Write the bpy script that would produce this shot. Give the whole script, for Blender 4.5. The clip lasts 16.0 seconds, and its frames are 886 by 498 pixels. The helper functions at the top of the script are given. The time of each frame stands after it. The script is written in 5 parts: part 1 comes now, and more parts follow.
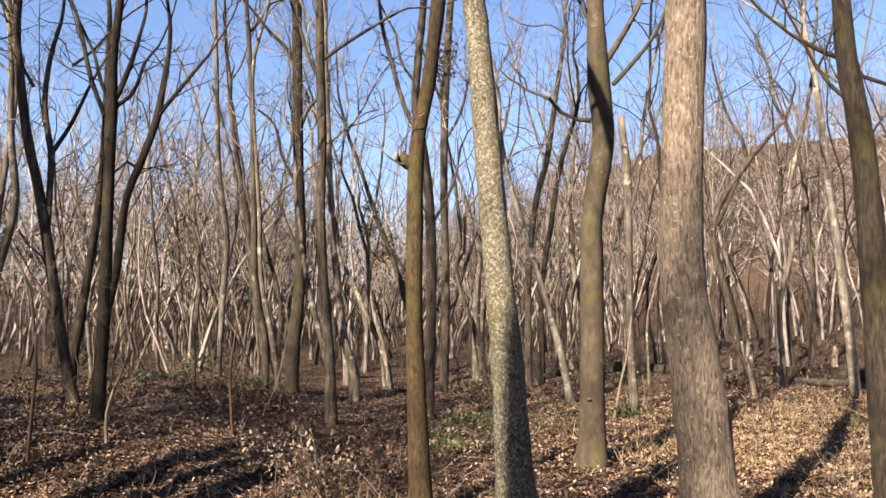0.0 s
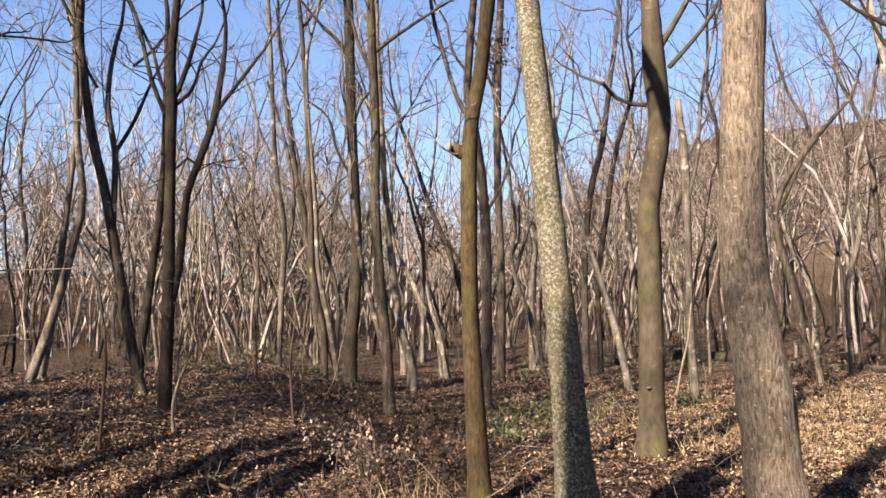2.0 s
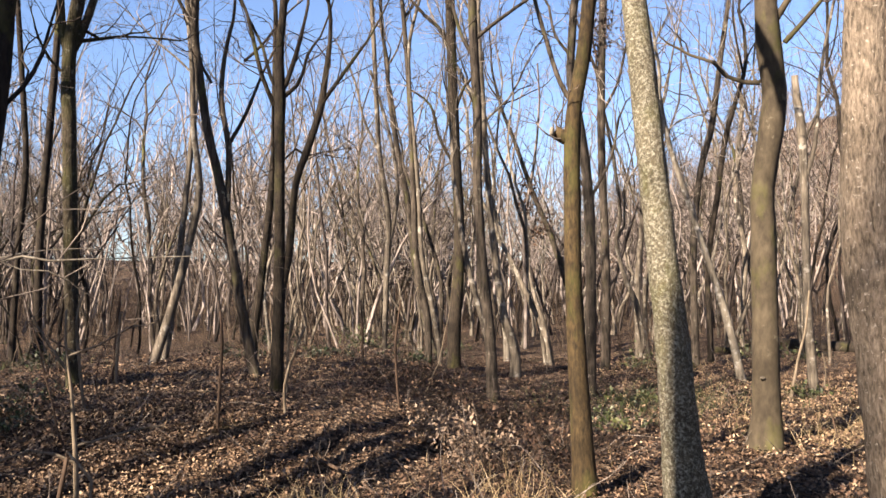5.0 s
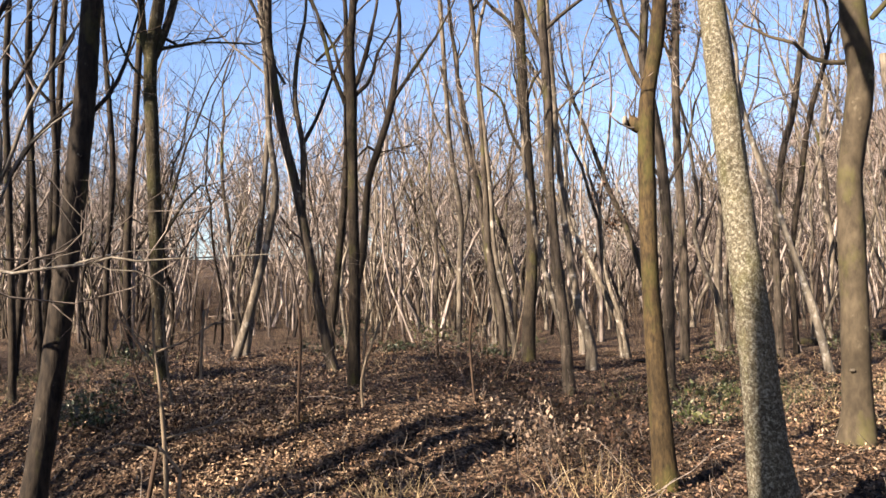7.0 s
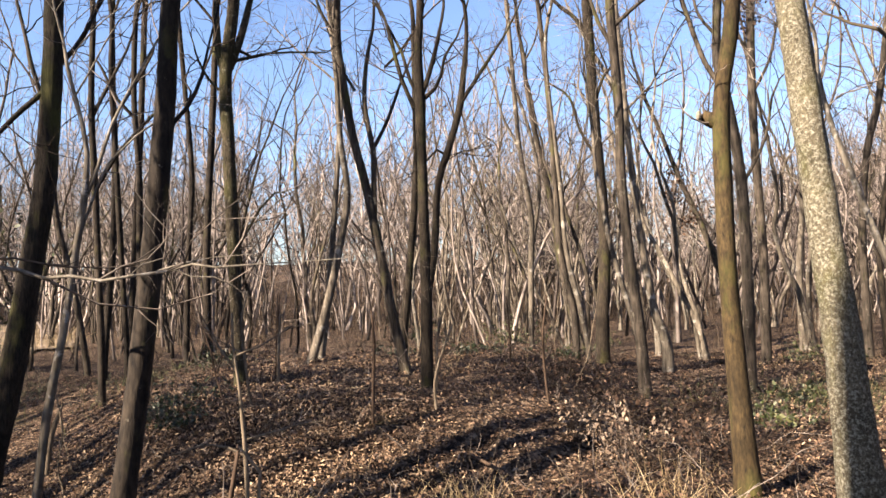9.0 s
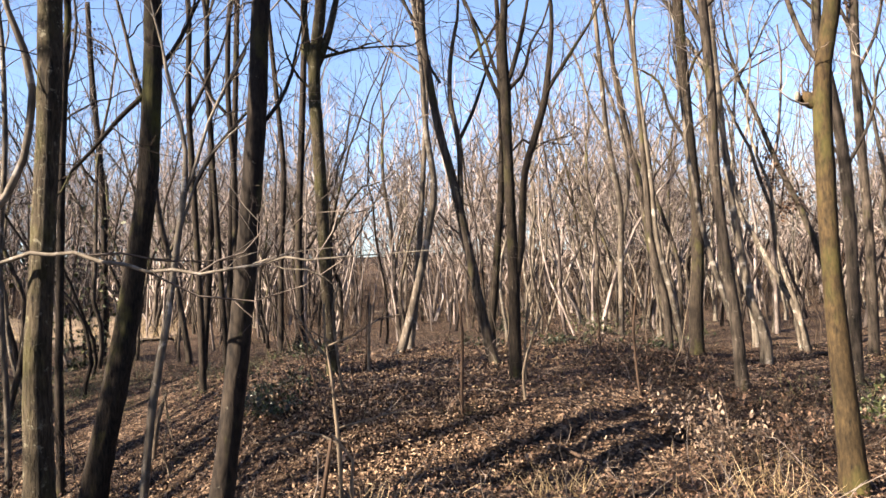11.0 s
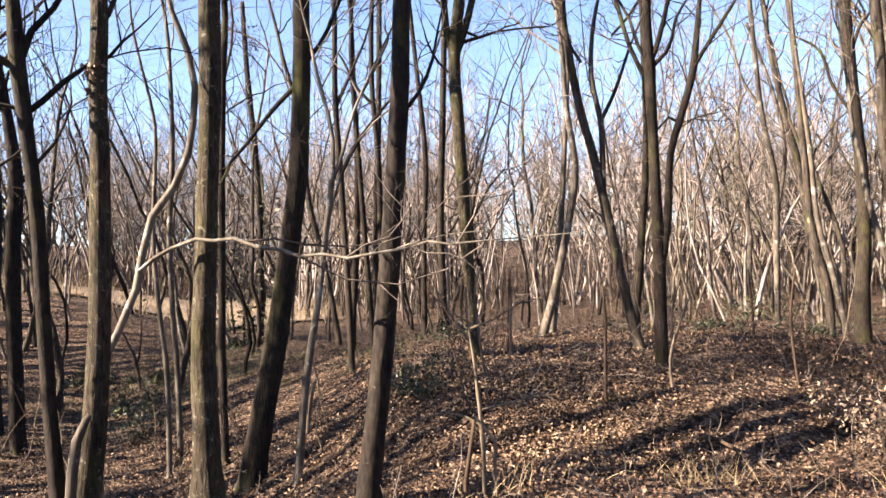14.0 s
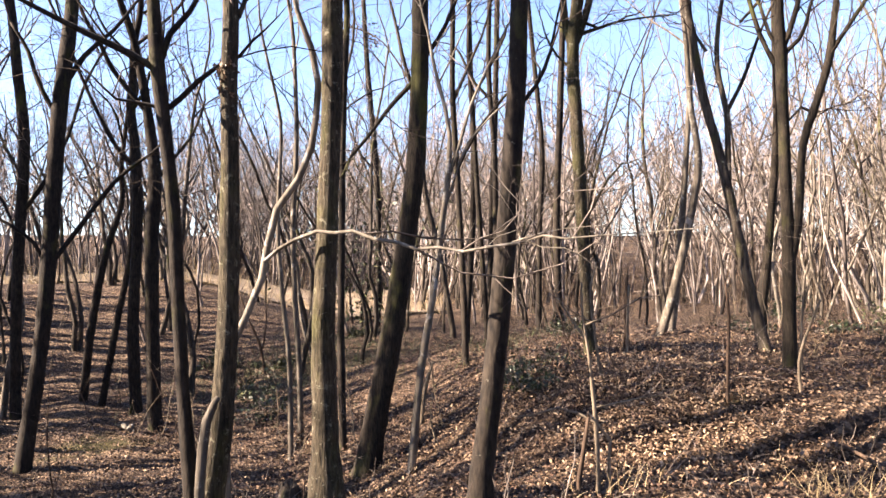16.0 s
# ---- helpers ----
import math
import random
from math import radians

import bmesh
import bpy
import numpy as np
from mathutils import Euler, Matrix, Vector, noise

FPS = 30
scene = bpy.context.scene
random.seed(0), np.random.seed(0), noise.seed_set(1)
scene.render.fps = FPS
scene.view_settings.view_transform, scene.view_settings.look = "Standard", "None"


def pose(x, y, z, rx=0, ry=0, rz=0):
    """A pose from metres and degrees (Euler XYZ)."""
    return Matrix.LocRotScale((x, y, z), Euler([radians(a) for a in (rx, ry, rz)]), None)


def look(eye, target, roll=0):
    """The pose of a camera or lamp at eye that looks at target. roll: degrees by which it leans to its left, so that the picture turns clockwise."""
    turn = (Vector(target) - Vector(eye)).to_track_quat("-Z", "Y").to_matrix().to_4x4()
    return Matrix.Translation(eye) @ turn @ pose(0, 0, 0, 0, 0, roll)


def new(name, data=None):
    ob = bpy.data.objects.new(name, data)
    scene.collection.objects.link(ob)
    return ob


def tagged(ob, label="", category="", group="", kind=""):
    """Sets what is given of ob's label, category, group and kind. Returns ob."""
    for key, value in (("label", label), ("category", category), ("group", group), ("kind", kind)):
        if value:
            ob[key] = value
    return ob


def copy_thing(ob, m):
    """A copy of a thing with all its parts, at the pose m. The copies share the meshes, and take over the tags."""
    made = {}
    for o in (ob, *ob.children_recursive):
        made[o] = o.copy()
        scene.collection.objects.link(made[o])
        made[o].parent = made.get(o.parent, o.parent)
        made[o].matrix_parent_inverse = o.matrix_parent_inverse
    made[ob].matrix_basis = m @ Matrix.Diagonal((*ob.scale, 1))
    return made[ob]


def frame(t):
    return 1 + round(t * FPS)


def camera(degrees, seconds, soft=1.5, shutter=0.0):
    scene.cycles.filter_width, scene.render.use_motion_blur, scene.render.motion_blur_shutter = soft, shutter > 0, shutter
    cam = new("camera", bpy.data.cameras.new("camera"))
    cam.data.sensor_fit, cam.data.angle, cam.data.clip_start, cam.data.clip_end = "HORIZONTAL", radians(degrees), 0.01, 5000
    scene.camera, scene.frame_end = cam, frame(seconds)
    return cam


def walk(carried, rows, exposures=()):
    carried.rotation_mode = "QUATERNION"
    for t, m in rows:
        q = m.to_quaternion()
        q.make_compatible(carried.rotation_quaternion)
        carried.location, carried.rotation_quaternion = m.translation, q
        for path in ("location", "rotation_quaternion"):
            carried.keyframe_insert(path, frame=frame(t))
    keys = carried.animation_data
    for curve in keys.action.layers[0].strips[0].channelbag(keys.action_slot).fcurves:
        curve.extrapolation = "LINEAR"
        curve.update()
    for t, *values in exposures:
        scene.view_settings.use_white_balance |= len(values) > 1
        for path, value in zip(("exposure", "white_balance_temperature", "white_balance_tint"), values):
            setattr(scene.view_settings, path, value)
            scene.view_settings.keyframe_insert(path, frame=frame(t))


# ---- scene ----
# the camera turns on the spot, at eye height
EYE = 1.65
cam = camera(58.629, 16.0, soft=1.55)
walk(cam, [
    (0.0, pose(0, 0, EYE, 95.00, -0.00, 0.00)),
    (0.5, pose(0, 0, EYE, 94.66, -0.18, 0.77)),
    (1.0, pose(0, 0, EYE, 94.50, -0.16, 2.03)),
    (1.5, pose(0, 0, EYE, 94.44, 0.28, 3.28)),
    (2.0, pose(0, 0, EYE, 94.28, 0.64, 4.04)),
    (2.5, pose(0, 0, EYE, 94.11, 0.63, 5.03)),
    (3.0, pose(0, 0, EYE, 94.06, 0.80, 6.53)),
    (3.5, pose(0, 0, EYE, 94.03, 0.40, 7.88)),
    (4.0, pose(0, 0, EYE, 93.85, 0.29, 9.25)),
    (6.5, pose(0, 0, EYE, 92.89, 1.12, 15.13)),
    (7.0, pose(0, 0, EYE, 93.02, 1.29, 16.81)),
    (7.5, pose(0, 0, EYE, 92.99, 1.24, 18.12)),
    (8.0, pose(0, 0, EYE, 93.05, 1.37, 19.34)),
    (10.5, pose(0, 0, EYE, 93.19, 2.51, 26.60)),
    (11.0, pose(0, 0, EYE, 92.90, 2.34, 28.33)),
    (11.5, pose(0, 0, EYE, 92.87, 2.27, 30.08)),
    (12.0, pose(0, 0, EYE, 92.65, 2.45, 31.72)),
    (12.5, pose(0, 0, EYE, 92.47, 2.52, 33.78)),
    (13.0, pose(0, 0, EYE, 92.46, 2.22, 35.42)),
    (13.5, pose(0, 0, EYE, 92.25, 2.30, 37.04)),
    (14.0, pose(0, 0, EYE, 92.12, 2.34, 38.56)),
    (14.5, pose(0, 0, EYE, 92.12, 1.77, 41.23)),
    (15.0, pose(0, 0, EYE, 92.03, 1.34, 43.42)),
    (15.5, pose(0, 0, EYE, 91.83, 1.20, 45.14)),
    (16.0, pose(0, 0, EYE, 91.94, 1.33, 46.87)),
], exposures=[(0.0, 2.34, 6550, 19), (4.0, 2.43, 6550, 19), (8.0, 2.6, 6650, 19), (12.0, 2.86, 6600, 20), (14.5, 3.14, 6600, 22), (16.0, 3.3, 6650, 23)])

# ---- light ----
SUN_AZ, SUN_EL = 213.0, 33.0   # degrees clockwise from +y, and above the horizon
sun_way = Vector((math.sin(radians(SUN_AZ)) * math.cos(radians(SUN_EL)), math.cos(radians(SUN_AZ)) * math.cos(radians(SUN_EL)), math.sin(radians(SUN_EL))))
sun = new("sun", bpy.data.lights.new("sun", "SUN"))
sun.data.energy, sun.data.angle, sun.data.color = 5.0, radians(0.55), (1.0, 0.87, 0.67)
sun.matrix_world = look(sun_way * 60, (0, 0, 0))

world = bpy.data.worlds.new("sky")
scene.world = world
world.use_nodes = True
wn = world.node_tree.nodes
sky = wn.new("ShaderNodeTexSky")
sky.sky_type, sky.sun_disc = "NISHITA", False
sky.sun_elevation, sky.sun_rotation = radians(SUN_EL), radians(SUN_AZ)
sky.air_density, sky.dust_density, sky.ozone_density = 1.0, 0.7, 4.0
wn["Background"].inputs["Strength"].default_value = 0.045
world.node_tree.links.new(sky.outputs["Color"], wn["Background"].inputs["Color"])


# ---- materials ----
def ramp_node(nt, stops):
    n = nt.nodes.new("ShaderNodeValToRGB")
    els = n.color_ramp.elements
    while len(els) < len(stops):
        els.new(0.5)
    for e, (p, c) in zip(els, stops):
        e.position, e.color = p, (*c, 1)
    return n


def noise_node(nt, vec, scale, detail=4.0, rough=0.6):
    n = nt.nodes.new("ShaderNodeTexNoise")
    n.inputs["Scale"].default_value, n.inputs["Detail"].default_value, n.inputs["Roughness"].default_value = scale, detail, rough
    nt.links.new(vec, n.inputs["Vector"])
    return n.outputs["Fac"]


def coords(nt, stretch=(1, 1, 1)):
    tc, mp = nt.nodes.new("ShaderNodeTexCoord"), nt.nodes.new("ShaderNodeMapping")
    mp.inputs["Scale"].default_value = stretch
    nt.links.new(tc.outputs["Object"], mp.inputs["Vector"])
    return mp.outputs["Vector"]


def mixed(nt, fac, a, b, mode="MIX"):
    n = nt.nodes.new("ShaderNodeMix")
    n.data_type, n.blend_type = "RGBA", mode
    for v, i in ((fac, 0), (a, 6), (b, 7)):
        if isinstance(v, bpy.types.NodeSocket):
            nt.links.new(v, n.inputs[i])
        else:
            n.inputs[i].default_value = v if i == 0 else (*v, 1)
    return n.outputs[2]


def material(name):
    m = bpy.data.materials.new(name)
    m.use_nodes = True
    return m, m.node_tree, m.node_tree.nodes["Principled BSDF"]


def bumped(nt, bsdf, height, distance, strength=1.0):
    b = nt.nodes.new("ShaderNodeBump")
    b.inputs["Distance"].default_value, b.inputs["Strength"].default_value = distance, strength
    nt.links.new(height, b.inputs["Height"])
    nt.links.new(b.outputs["Normal"], bsdf.inputs["Normal"])


def bark(name, dark, light, patch=None, patch_at=0.6, patch_scale=6.0, furrow=22.0, depth=0.012, moss=0.0, tone=0.25, stretch=0.16, grit=0.7, soft=0.06, varied=False):
    """Bark: furrows drawn out along the stem, patches of lichen and a little moss."""
    m, nt, bsdf = material(name)
    long_way = coords(nt, (1, 1, stretch))
    plain = coords(nt)
    f = noise_node(nt, long_way, furrow, 5.0, 0.65)
    col = ramp_node(nt, [(0.32, dark), (0.68, light)])
    nt.links.new(f, col.inputs["Fac"])
    out = col.outputs["Color"]
    big = ramp_node(nt, [(0.32, (0.5, 0.48, 0.45)), (0.68, (1.2, 1.17, 1.13))])
    nt.links.new(noise_node(nt, plain, 1.7, 3.0), big.inputs["Fac"])
    out = mixed(nt, 1.0, out, big.outputs["Color"], "MULTIPLY")
    if patch:
        pf = ramp_node(nt, [(patch_at, (0, 0, 0)), (patch_at + soft, (1, 1, 1))])
        nt.links.new(noise_node(nt, plain, patch_scale, 7.0, grit), pf.inputs["Fac"])
        out = mixed(nt, pf.outputs["Color"], out, patch)
    if moss:
        mf = ramp_node(nt, [(0.62 - moss * 0.25, (0, 0, 0)), (0.74, (0.8, 0.8, 0.8))])
        nt.links.new(noise_node(nt, coords(nt, (1, 1, 0.5)), 2.6, 5.0, 0.65), mf.inputs["Fac"])
        out = mixed(nt, mf.outputs["Color"], out, (0.056, 0.058, 0.013))
    info = nt.nodes.new("ShaderNodeObjectInfo")
    tn = ramp_node(nt, [(0.0, (1 - tone,) * 3), (1.0, (1 + tone, 1 + tone * 0.95, 1 + tone * 0.9))])
    nt.links.new(info.outputs["Random"], tn.inputs["Fac"])
    out = mixed(nt, 1.0, out, tn.outputs["Color"], "MULTIPLY")
    # stems and twigs of a crowd differ in tone, shade and sun put into colour
    if varied:  # stems and twigs of a crowd differ: some dark and damp, some pale
        # dark and pale tones stand in for shaded and sunlit stems deep in the wood
        geo = nt.nodes.new("ShaderNodeNewGeometry")
        each = ramp_node(nt, [(0.0, (0.16, 0.15, 0.14)), (0.35, (0.42, 0.40, 0.39)), (0.6, (1.05, 1.05, 1.05)), (1.0, (1.7, 1.68, 1.65))])
        nt.links.new(geo.outputs["Random Per Island"], each.inputs["Fac"])
        out = mixed(nt, 1.0, out, each.outputs["Color"], "MULTIPLY")
    nt.links.new(out, bsdf.inputs["Base Color"])
    bsdf.inputs["Roughness"].default_value = 0.9
    bsdf.inputs["Specular IOR Level"].default_value = 0.2
    bumped(nt, bsdf, f, depth)
    return m


BARK = {
    "old": bark("bark_brown", (0.0036, 0.0030, 0.0021), (0.038, 0.030, 0.021), (0.079, 0.073, 0.052), 0.65, 16, furrow=46, depth=0.02, moss=0.35, tone=0.1, stretch=0.2),
    "olive": bark("bark_olive", (0.0081, 0.0059, 0.0030), (0.056, 0.039, 0.017), furrow=45, depth=0.006, moss=0.45, tone=0.05, stretch=0.3),
    "mossy": bark("bark_mossy", (0.0058, 0.0049, 0.0029), (0.073, 0.061, 0.040), (0.122, 0.114, 0.082), 0.58, 18, furrow=46, depth=0.03, moss=0.5, tone=0.1, stretch=0.2),
    "mid": bark("bark_grey_brown", (0.0079, 0.0066, 0.0055), (0.079, 0.066, 0.052), (0.157, 0.144, 0.113), 0.6, 5, furrow=24, moss=0.2, tone=0.2),
    "dark": bark("bark_dark", (0.0025, 0.0020, 0.0016), (0.034, 0.027, 0.020), (0.103, 0.094, 0.073), 0.66, 12, furrow=26, moss=0.2, tone=0.2, stretch=0.3),
    "pale": bark("bark_pale", (0.028, 0.024, 0.019), (0.155, 0.137, 0.111), (0.208, 0.194, 0.166), 0.56, 4, furrow=18, tone=0.25),
    "white": bark("bark_cream", (0.062, 0.054, 0.042), (0.184, 0.168, 0.140), (0.204, 0.193, 0.172), 0.55, 6, furrow=16, tone=0.12),
    "lichen": bark("bark_lichen", (0.020, 0.018, 0.011), (0.108, 0.096, 0.066), (0.224, 0.220, 0.176), 0.49, 44, furrow=80, depth=0.014, moss=0.4, tone=0.05, stretch=0.45, grit=0.85, soft=0.13),
    "furrow": bark("bark_furrowed", (0.039, 0.031, 0.022), (0.236, 0.197, 0.156), (0.314, 0.280, 0.236), 0.6, 34, furrow=58, depth=0.035, tone=0.08, stretch=0.28),
    "smooth": bark("bark_smooth", (0.026, 0.021, 0.014), (0.058, 0.048, 0.032), (0.089, 0.077, 0.053), 0.62, 5, furrow=14, depth=0.004, moss=0.35, tone=0.05, stretch=0.5),
    "sap": bark("bark_sapling", (0.074, 0.059, 0.041), (0.222, 0.185, 0.138), furrow=30, depth=0.002, tone=0.2),
    "sapd": bark("bark_dark_sapling", (0.027, 0.018, 0.013), (0.085, 0.058, 0.040), furrow=30, depth=0.002, tone=0.2),
    "far": bark("bark_far", (0.070, 0.061, 0.056), (0.222, 0.196, 0.185), furrow=3, depth=0.002, tone=0.0, varied=True),
}
TWIG = bark("twig_bark", (0.044, 0.038, 0.033), (0.207, 0.181, 0.163), furrow=9, depth=0.002, tone=0.3, varied=True)
DARK_TWIG = bark("dark_twig_bark", (0.013, 0.0096, 0.0067), (0.050, 0.037, 0.027), furrow=9, depth=0.002, tone=0.2)
# brush colour darkened to stand for the shade low between the trunks
THICKET = bark("thicket_bark", (0.016, 0.012, 0.0081), (0.081, 0.060, 0.044), furrow=3, depth=0.002, tone=0.0)


def litter(name, stops, rough=0.75, drift=False):
    """Leaves: a colour for each leaf, mottled a little."""
    m, nt, bsdf = material(name)
    geo = nt.nodes.new("ShaderNodeNewGeometry")
    col = ramp_node(nt, stops)
    nt.links.new(geo.outputs["Random Per Island"], col.inputs["Fac"])
    spot = ramp_node(nt, [(0.3, (0.7, 0.68, 0.66)), (0.7, (1.1, 1.1, 1.1))])
    nt.links.new(noise_node(nt, coords(nt), 40, 3.0), spot.inputs["Fac"])
    out = mixed(nt, 1.0, col.outputs["Color"], spot.outputs["Color"], "MULTIPLY")
    if drift:  # broad areas of paler leaves and of darker, redder ones
        area = ramp_node(nt, [(0.36, (0.55, 0.48, 0.46)), (0.62, (1.3, 1.28, 1.24))])
        nt.links.new(noise_node(nt, coords(nt), 0.35, 3.0), area.inputs["Fac"])
        out = mixed(nt, 1.0, out, area.outputs["Color"], "MULTIPLY")
    nt.links.new(out, bsdf.inputs["Base Color"])
    bsdf.inputs["Roughness"].default_value = rough
    bsdf.inputs["Specular IOR Level"].default_value = 0.3
    return m


LEAF = litter("dead_leaf", [(0.0, (0.0052, 0.0034, 0.0023)), (0.3, (0.022, 0.013, 0.008)), (0.6, (0.068, 0.041, 0.025)), (0.88, (0.128, 0.081, 0.052)), (1.0, (0.200, 0.140, 0.095))], drift=True)
TAN_LEAF = litter("dry_tan_leaf", [(0.0, (0.052, 0.031, 0.017)), (0.35, (0.141, 0.089, 0.053)), (0.7, (0.244, 0.169, 0.105)), (1.0, (0.370, 0.277, 0.181))])
PALE_LEAF = litter("pale_dead_leaf", [(0.0, (0.077, 0.049, 0.030)), (0.5, (0.166, 0.118, 0.082)), (1.0, (0.254, 0.198, 0.145))])
GREEN = litter("green_leaf", [(0.0, (0.016, 0.025, 0.0074)), (0.6, (0.043, 0.052, 0.018)), (1.0, (0.104, 0.104, 0.046))], 0.5)
DARK_GREEN = litter("dark_green_leaf", [(0.0, (0.0067, 0.014, 0.0052)), (0.7, (0.019, 0.030, 0.011)), (1.0, (0.044, 0.056, 0.022))], 0.4)
STRAW = litter("dry_grass", [(0.0, (0.111, 0.078, 0.039)), (0.6, (0.222, 0.167, 0.089)), (1.0, (0.333, 0.266, 0.167))])


def forest_floor():
    m, nt, bsdf = material("leaf_litter_ground")
    at = coords(nt)
    vo = nt.nodes.new("ShaderNodeTexVoronoi")
    vo.inputs["Scale"].default_value, vo.inputs["Randomness"].default_value = 27, 1.0
    nt.links.new(at, vo.inputs["Vector"])
    sep = nt.nodes.new("ShaderNodeSeparateColor")
    nt.links.new(vo.outputs["Color"], sep.inputs["Color"])
    leaf = ramp_node(nt, [(0.0, (0.0050, 0.0033, 0.0023)), (0.35, (0.025, 0.015, 0.0097)), (0.7, (0.075, 0.048, 0.029)), (1.0, (0.200, 0.146, 0.100))])
    nt.links.new(sep.outputs["Red"], leaf.inputs["Fac"])
    soil = ramp_node(nt, [(0.3, (0.0056, 0.0039, 0.0023)), (0.7, (0.027, 0.017, 0.0097))])
    nt.links.new(noise_node(nt, at, 8, 6.0, 0.7), soil.inputs["Fac"])
    bare = ramp_node(nt, [(0.54, (0, 0, 0)), (0.7, (0.7, 0.7, 0.7))])
    nt.links.new(noise_node(nt, at, 0.9, 5.0, 0.6), bare.inputs["Fac"])
    c = mixed(nt, bare.outputs["Color"], leaf.outputs["Color"], soil.outputs["Color"])
    green = ramp_node(nt, [(0.6, (0, 0, 0)), (0.74, (0.55, 0.55, 0.55))])
    nt.links.new(noise_node(nt, at, 0.33, 5.0, 0.65), green.inputs["Fac"])
    c = mixed(nt, green.outputs["Color"], c, (0.047, 0.047, 0.013))
    nt.links.new(c, bsdf.inputs["Base Color"])
    bsdf.inputs["Roughness"].default_value = 0.95
    bsdf.inputs["Specular IOR Level"].default_value = 0.15
    h = nt.nodes.new("ShaderNodeMath")
    h.operation = "ADD"
    nt.links.new(noise_node(nt, at, 16, 6.0, 0.7), h.inputs[0])
    nt.links.new(vo.outputs["Distance"], h.inputs[1])
    bumped(nt, bsdf, h.outputs[0], 0.05)
    return m


FLOOR = forest_floor()

# ---- ground ----
def smooth(a, b, v):
    v = np.clip((np.asarray(v, float) - a) / (b - a), 0, 1)
    return v * v * (3 - 2 * v)


def ground_z(x, y):
    """Height of the forest floor: flat in the middle, a low bank with a dip before it, a hollow to the left, hills far off."""
    x, y = np.asarray(x, float), np.asarray(y, float)
    r, az = np.hypot(x, y), np.degrees(np.arctan2(x, y))
    bank = smooth(-50, -36, az) * (1 - smooth(-19, -6, az))
    rim = az + 0.8 * (np.minimum(r, 22) - 8)
    hollow = smooth(-135, -105, az) * (1 - smooth(-56, -36, rim))
    left = smooth(-135, -105, az) * (1 - smooth(-66, -54, az))
    right = smooth(6, 24, az) * (1 - smooth(70, 110, az))
    hill = smooth(-6, 16, az) * (1 - smooth(80, 120, az))
    z = bank * (-0.22 * np.exp(-((r - 7.2) / 0.8) ** 2) + 0.47 * smooth(7.6, 9.7, r) * (1 - smooth(14, 27, r)))
    z += hollow * -(0.5 * smooth(4.5, 6.6, r) + 0.75 * smooth(6.6, 10, r)) * (1 - smooth(16, 30, r)) + left * 1.65 * smooth(21, 31, r)
    z += right * 0.9 * smooth(18, 42, r)
    z += 8 * smooth(44, 150, r) + 30 * hill * smooth(72, 190, r)
    z += 0.05 * np.sin(0.9 * x + 1.1) * np.sin(0.8 * y) + 0.025 * np.sin(2.3 * x + 0.7 * y) * np.sin(1.9 * y - 0.6 * x)
    fade = 1 - smooth(20, 32, r)
    z += fade * (0.045 * np.sin(4.7 * x + 1.9 * y) * np.sin(4.1 * y - 1.7 * x) + 0.02 * np.sin(9.3 * x - 3.1 * y + 1) * np.sin(8.1 * y + 2.9 * x))
    return z


def in_field(x, y):
    """The open field past the hollow."""
    return -84 < math.degrees(math.atan2(x, y)) < -49 and 35 < math.hypot(x, y) < 60


def mesh_object(name, verts, faces, mat, parent=None, smooth_faces=True):
    me = bpy.data.meshes.new(name)
    me.from_pydata(verts, [], faces)
    me.materials.append(mat)
    if smooth_faces:
        me.polygons.foreach_set("use_smooth", [True] * len(me.polygons))
    me.update()
    ob = new(name, me)
    ob.parent = parent
    return ob


def build_ground():
    radii = np.concatenate([[0.0], np.geomspace(0.6, 18, 150), np.geomspace(18.6, 2500, 80)])
    n = 240
    az = np.linspace(0, 2 * np.pi, n, endpoint=False)
    rr, aa = np.meshgrid(radii[1:], az, indexing="ij")
    x, y = rr * np.sin(aa), rr * np.cos(aa)
    z = ground_z(x, y)
    rng = np.random.default_rng(5)
    z = z + rng.normal(0, 1, z.shape) * np.clip(0.012 * rr / 8, 0.004, 0.05)
    verts = [(0, 0, 0)] + list(zip(x.ravel().tolist(), y.ravel().tolist(), z.ravel().tolist()))
    faces = [(0, 1 + (j + 1) % n, 1 + j) for j in range(n)]
    for i in range(len(radii) - 2):
        a, b = 1 + i * n, 1 + (i + 1) * n
        faces += [(a + j, a + (j + 1) % n, b + (j + 1) % n, b + j) for j in range(n)]
    tagged(mesh_object("ground", verts, faces, FLOOR), "forest floor of brown fallen leaves, soil and low green growth", "ground", kind="structure")


build_ground()


def dry_field():
    """Pale dry grass of the open field, mottled."""
    m, nt, bsdf = material("dry_field_grass")
    at = coords(nt)
    c = ramp_node(nt, [(0.35, (0.056, 0.038, 0.022)), (0.52, (0.118, 0.087, 0.053)), (0.7, (0.200, 0.155, 0.100))])
    nt.links.new(noise_node(nt, at, 0.5, 8.0, 0.7), c.inputs["Fac"])
    nt.links.new(c.outputs["Color"], bsdf.inputs["Base Color"])
    bsdf.inputs["Roughness"].default_value = 0.95
    bumped(nt, bsdf, noise_node(nt, at, 9, 5.0, 0.7), 0.1)
    return m


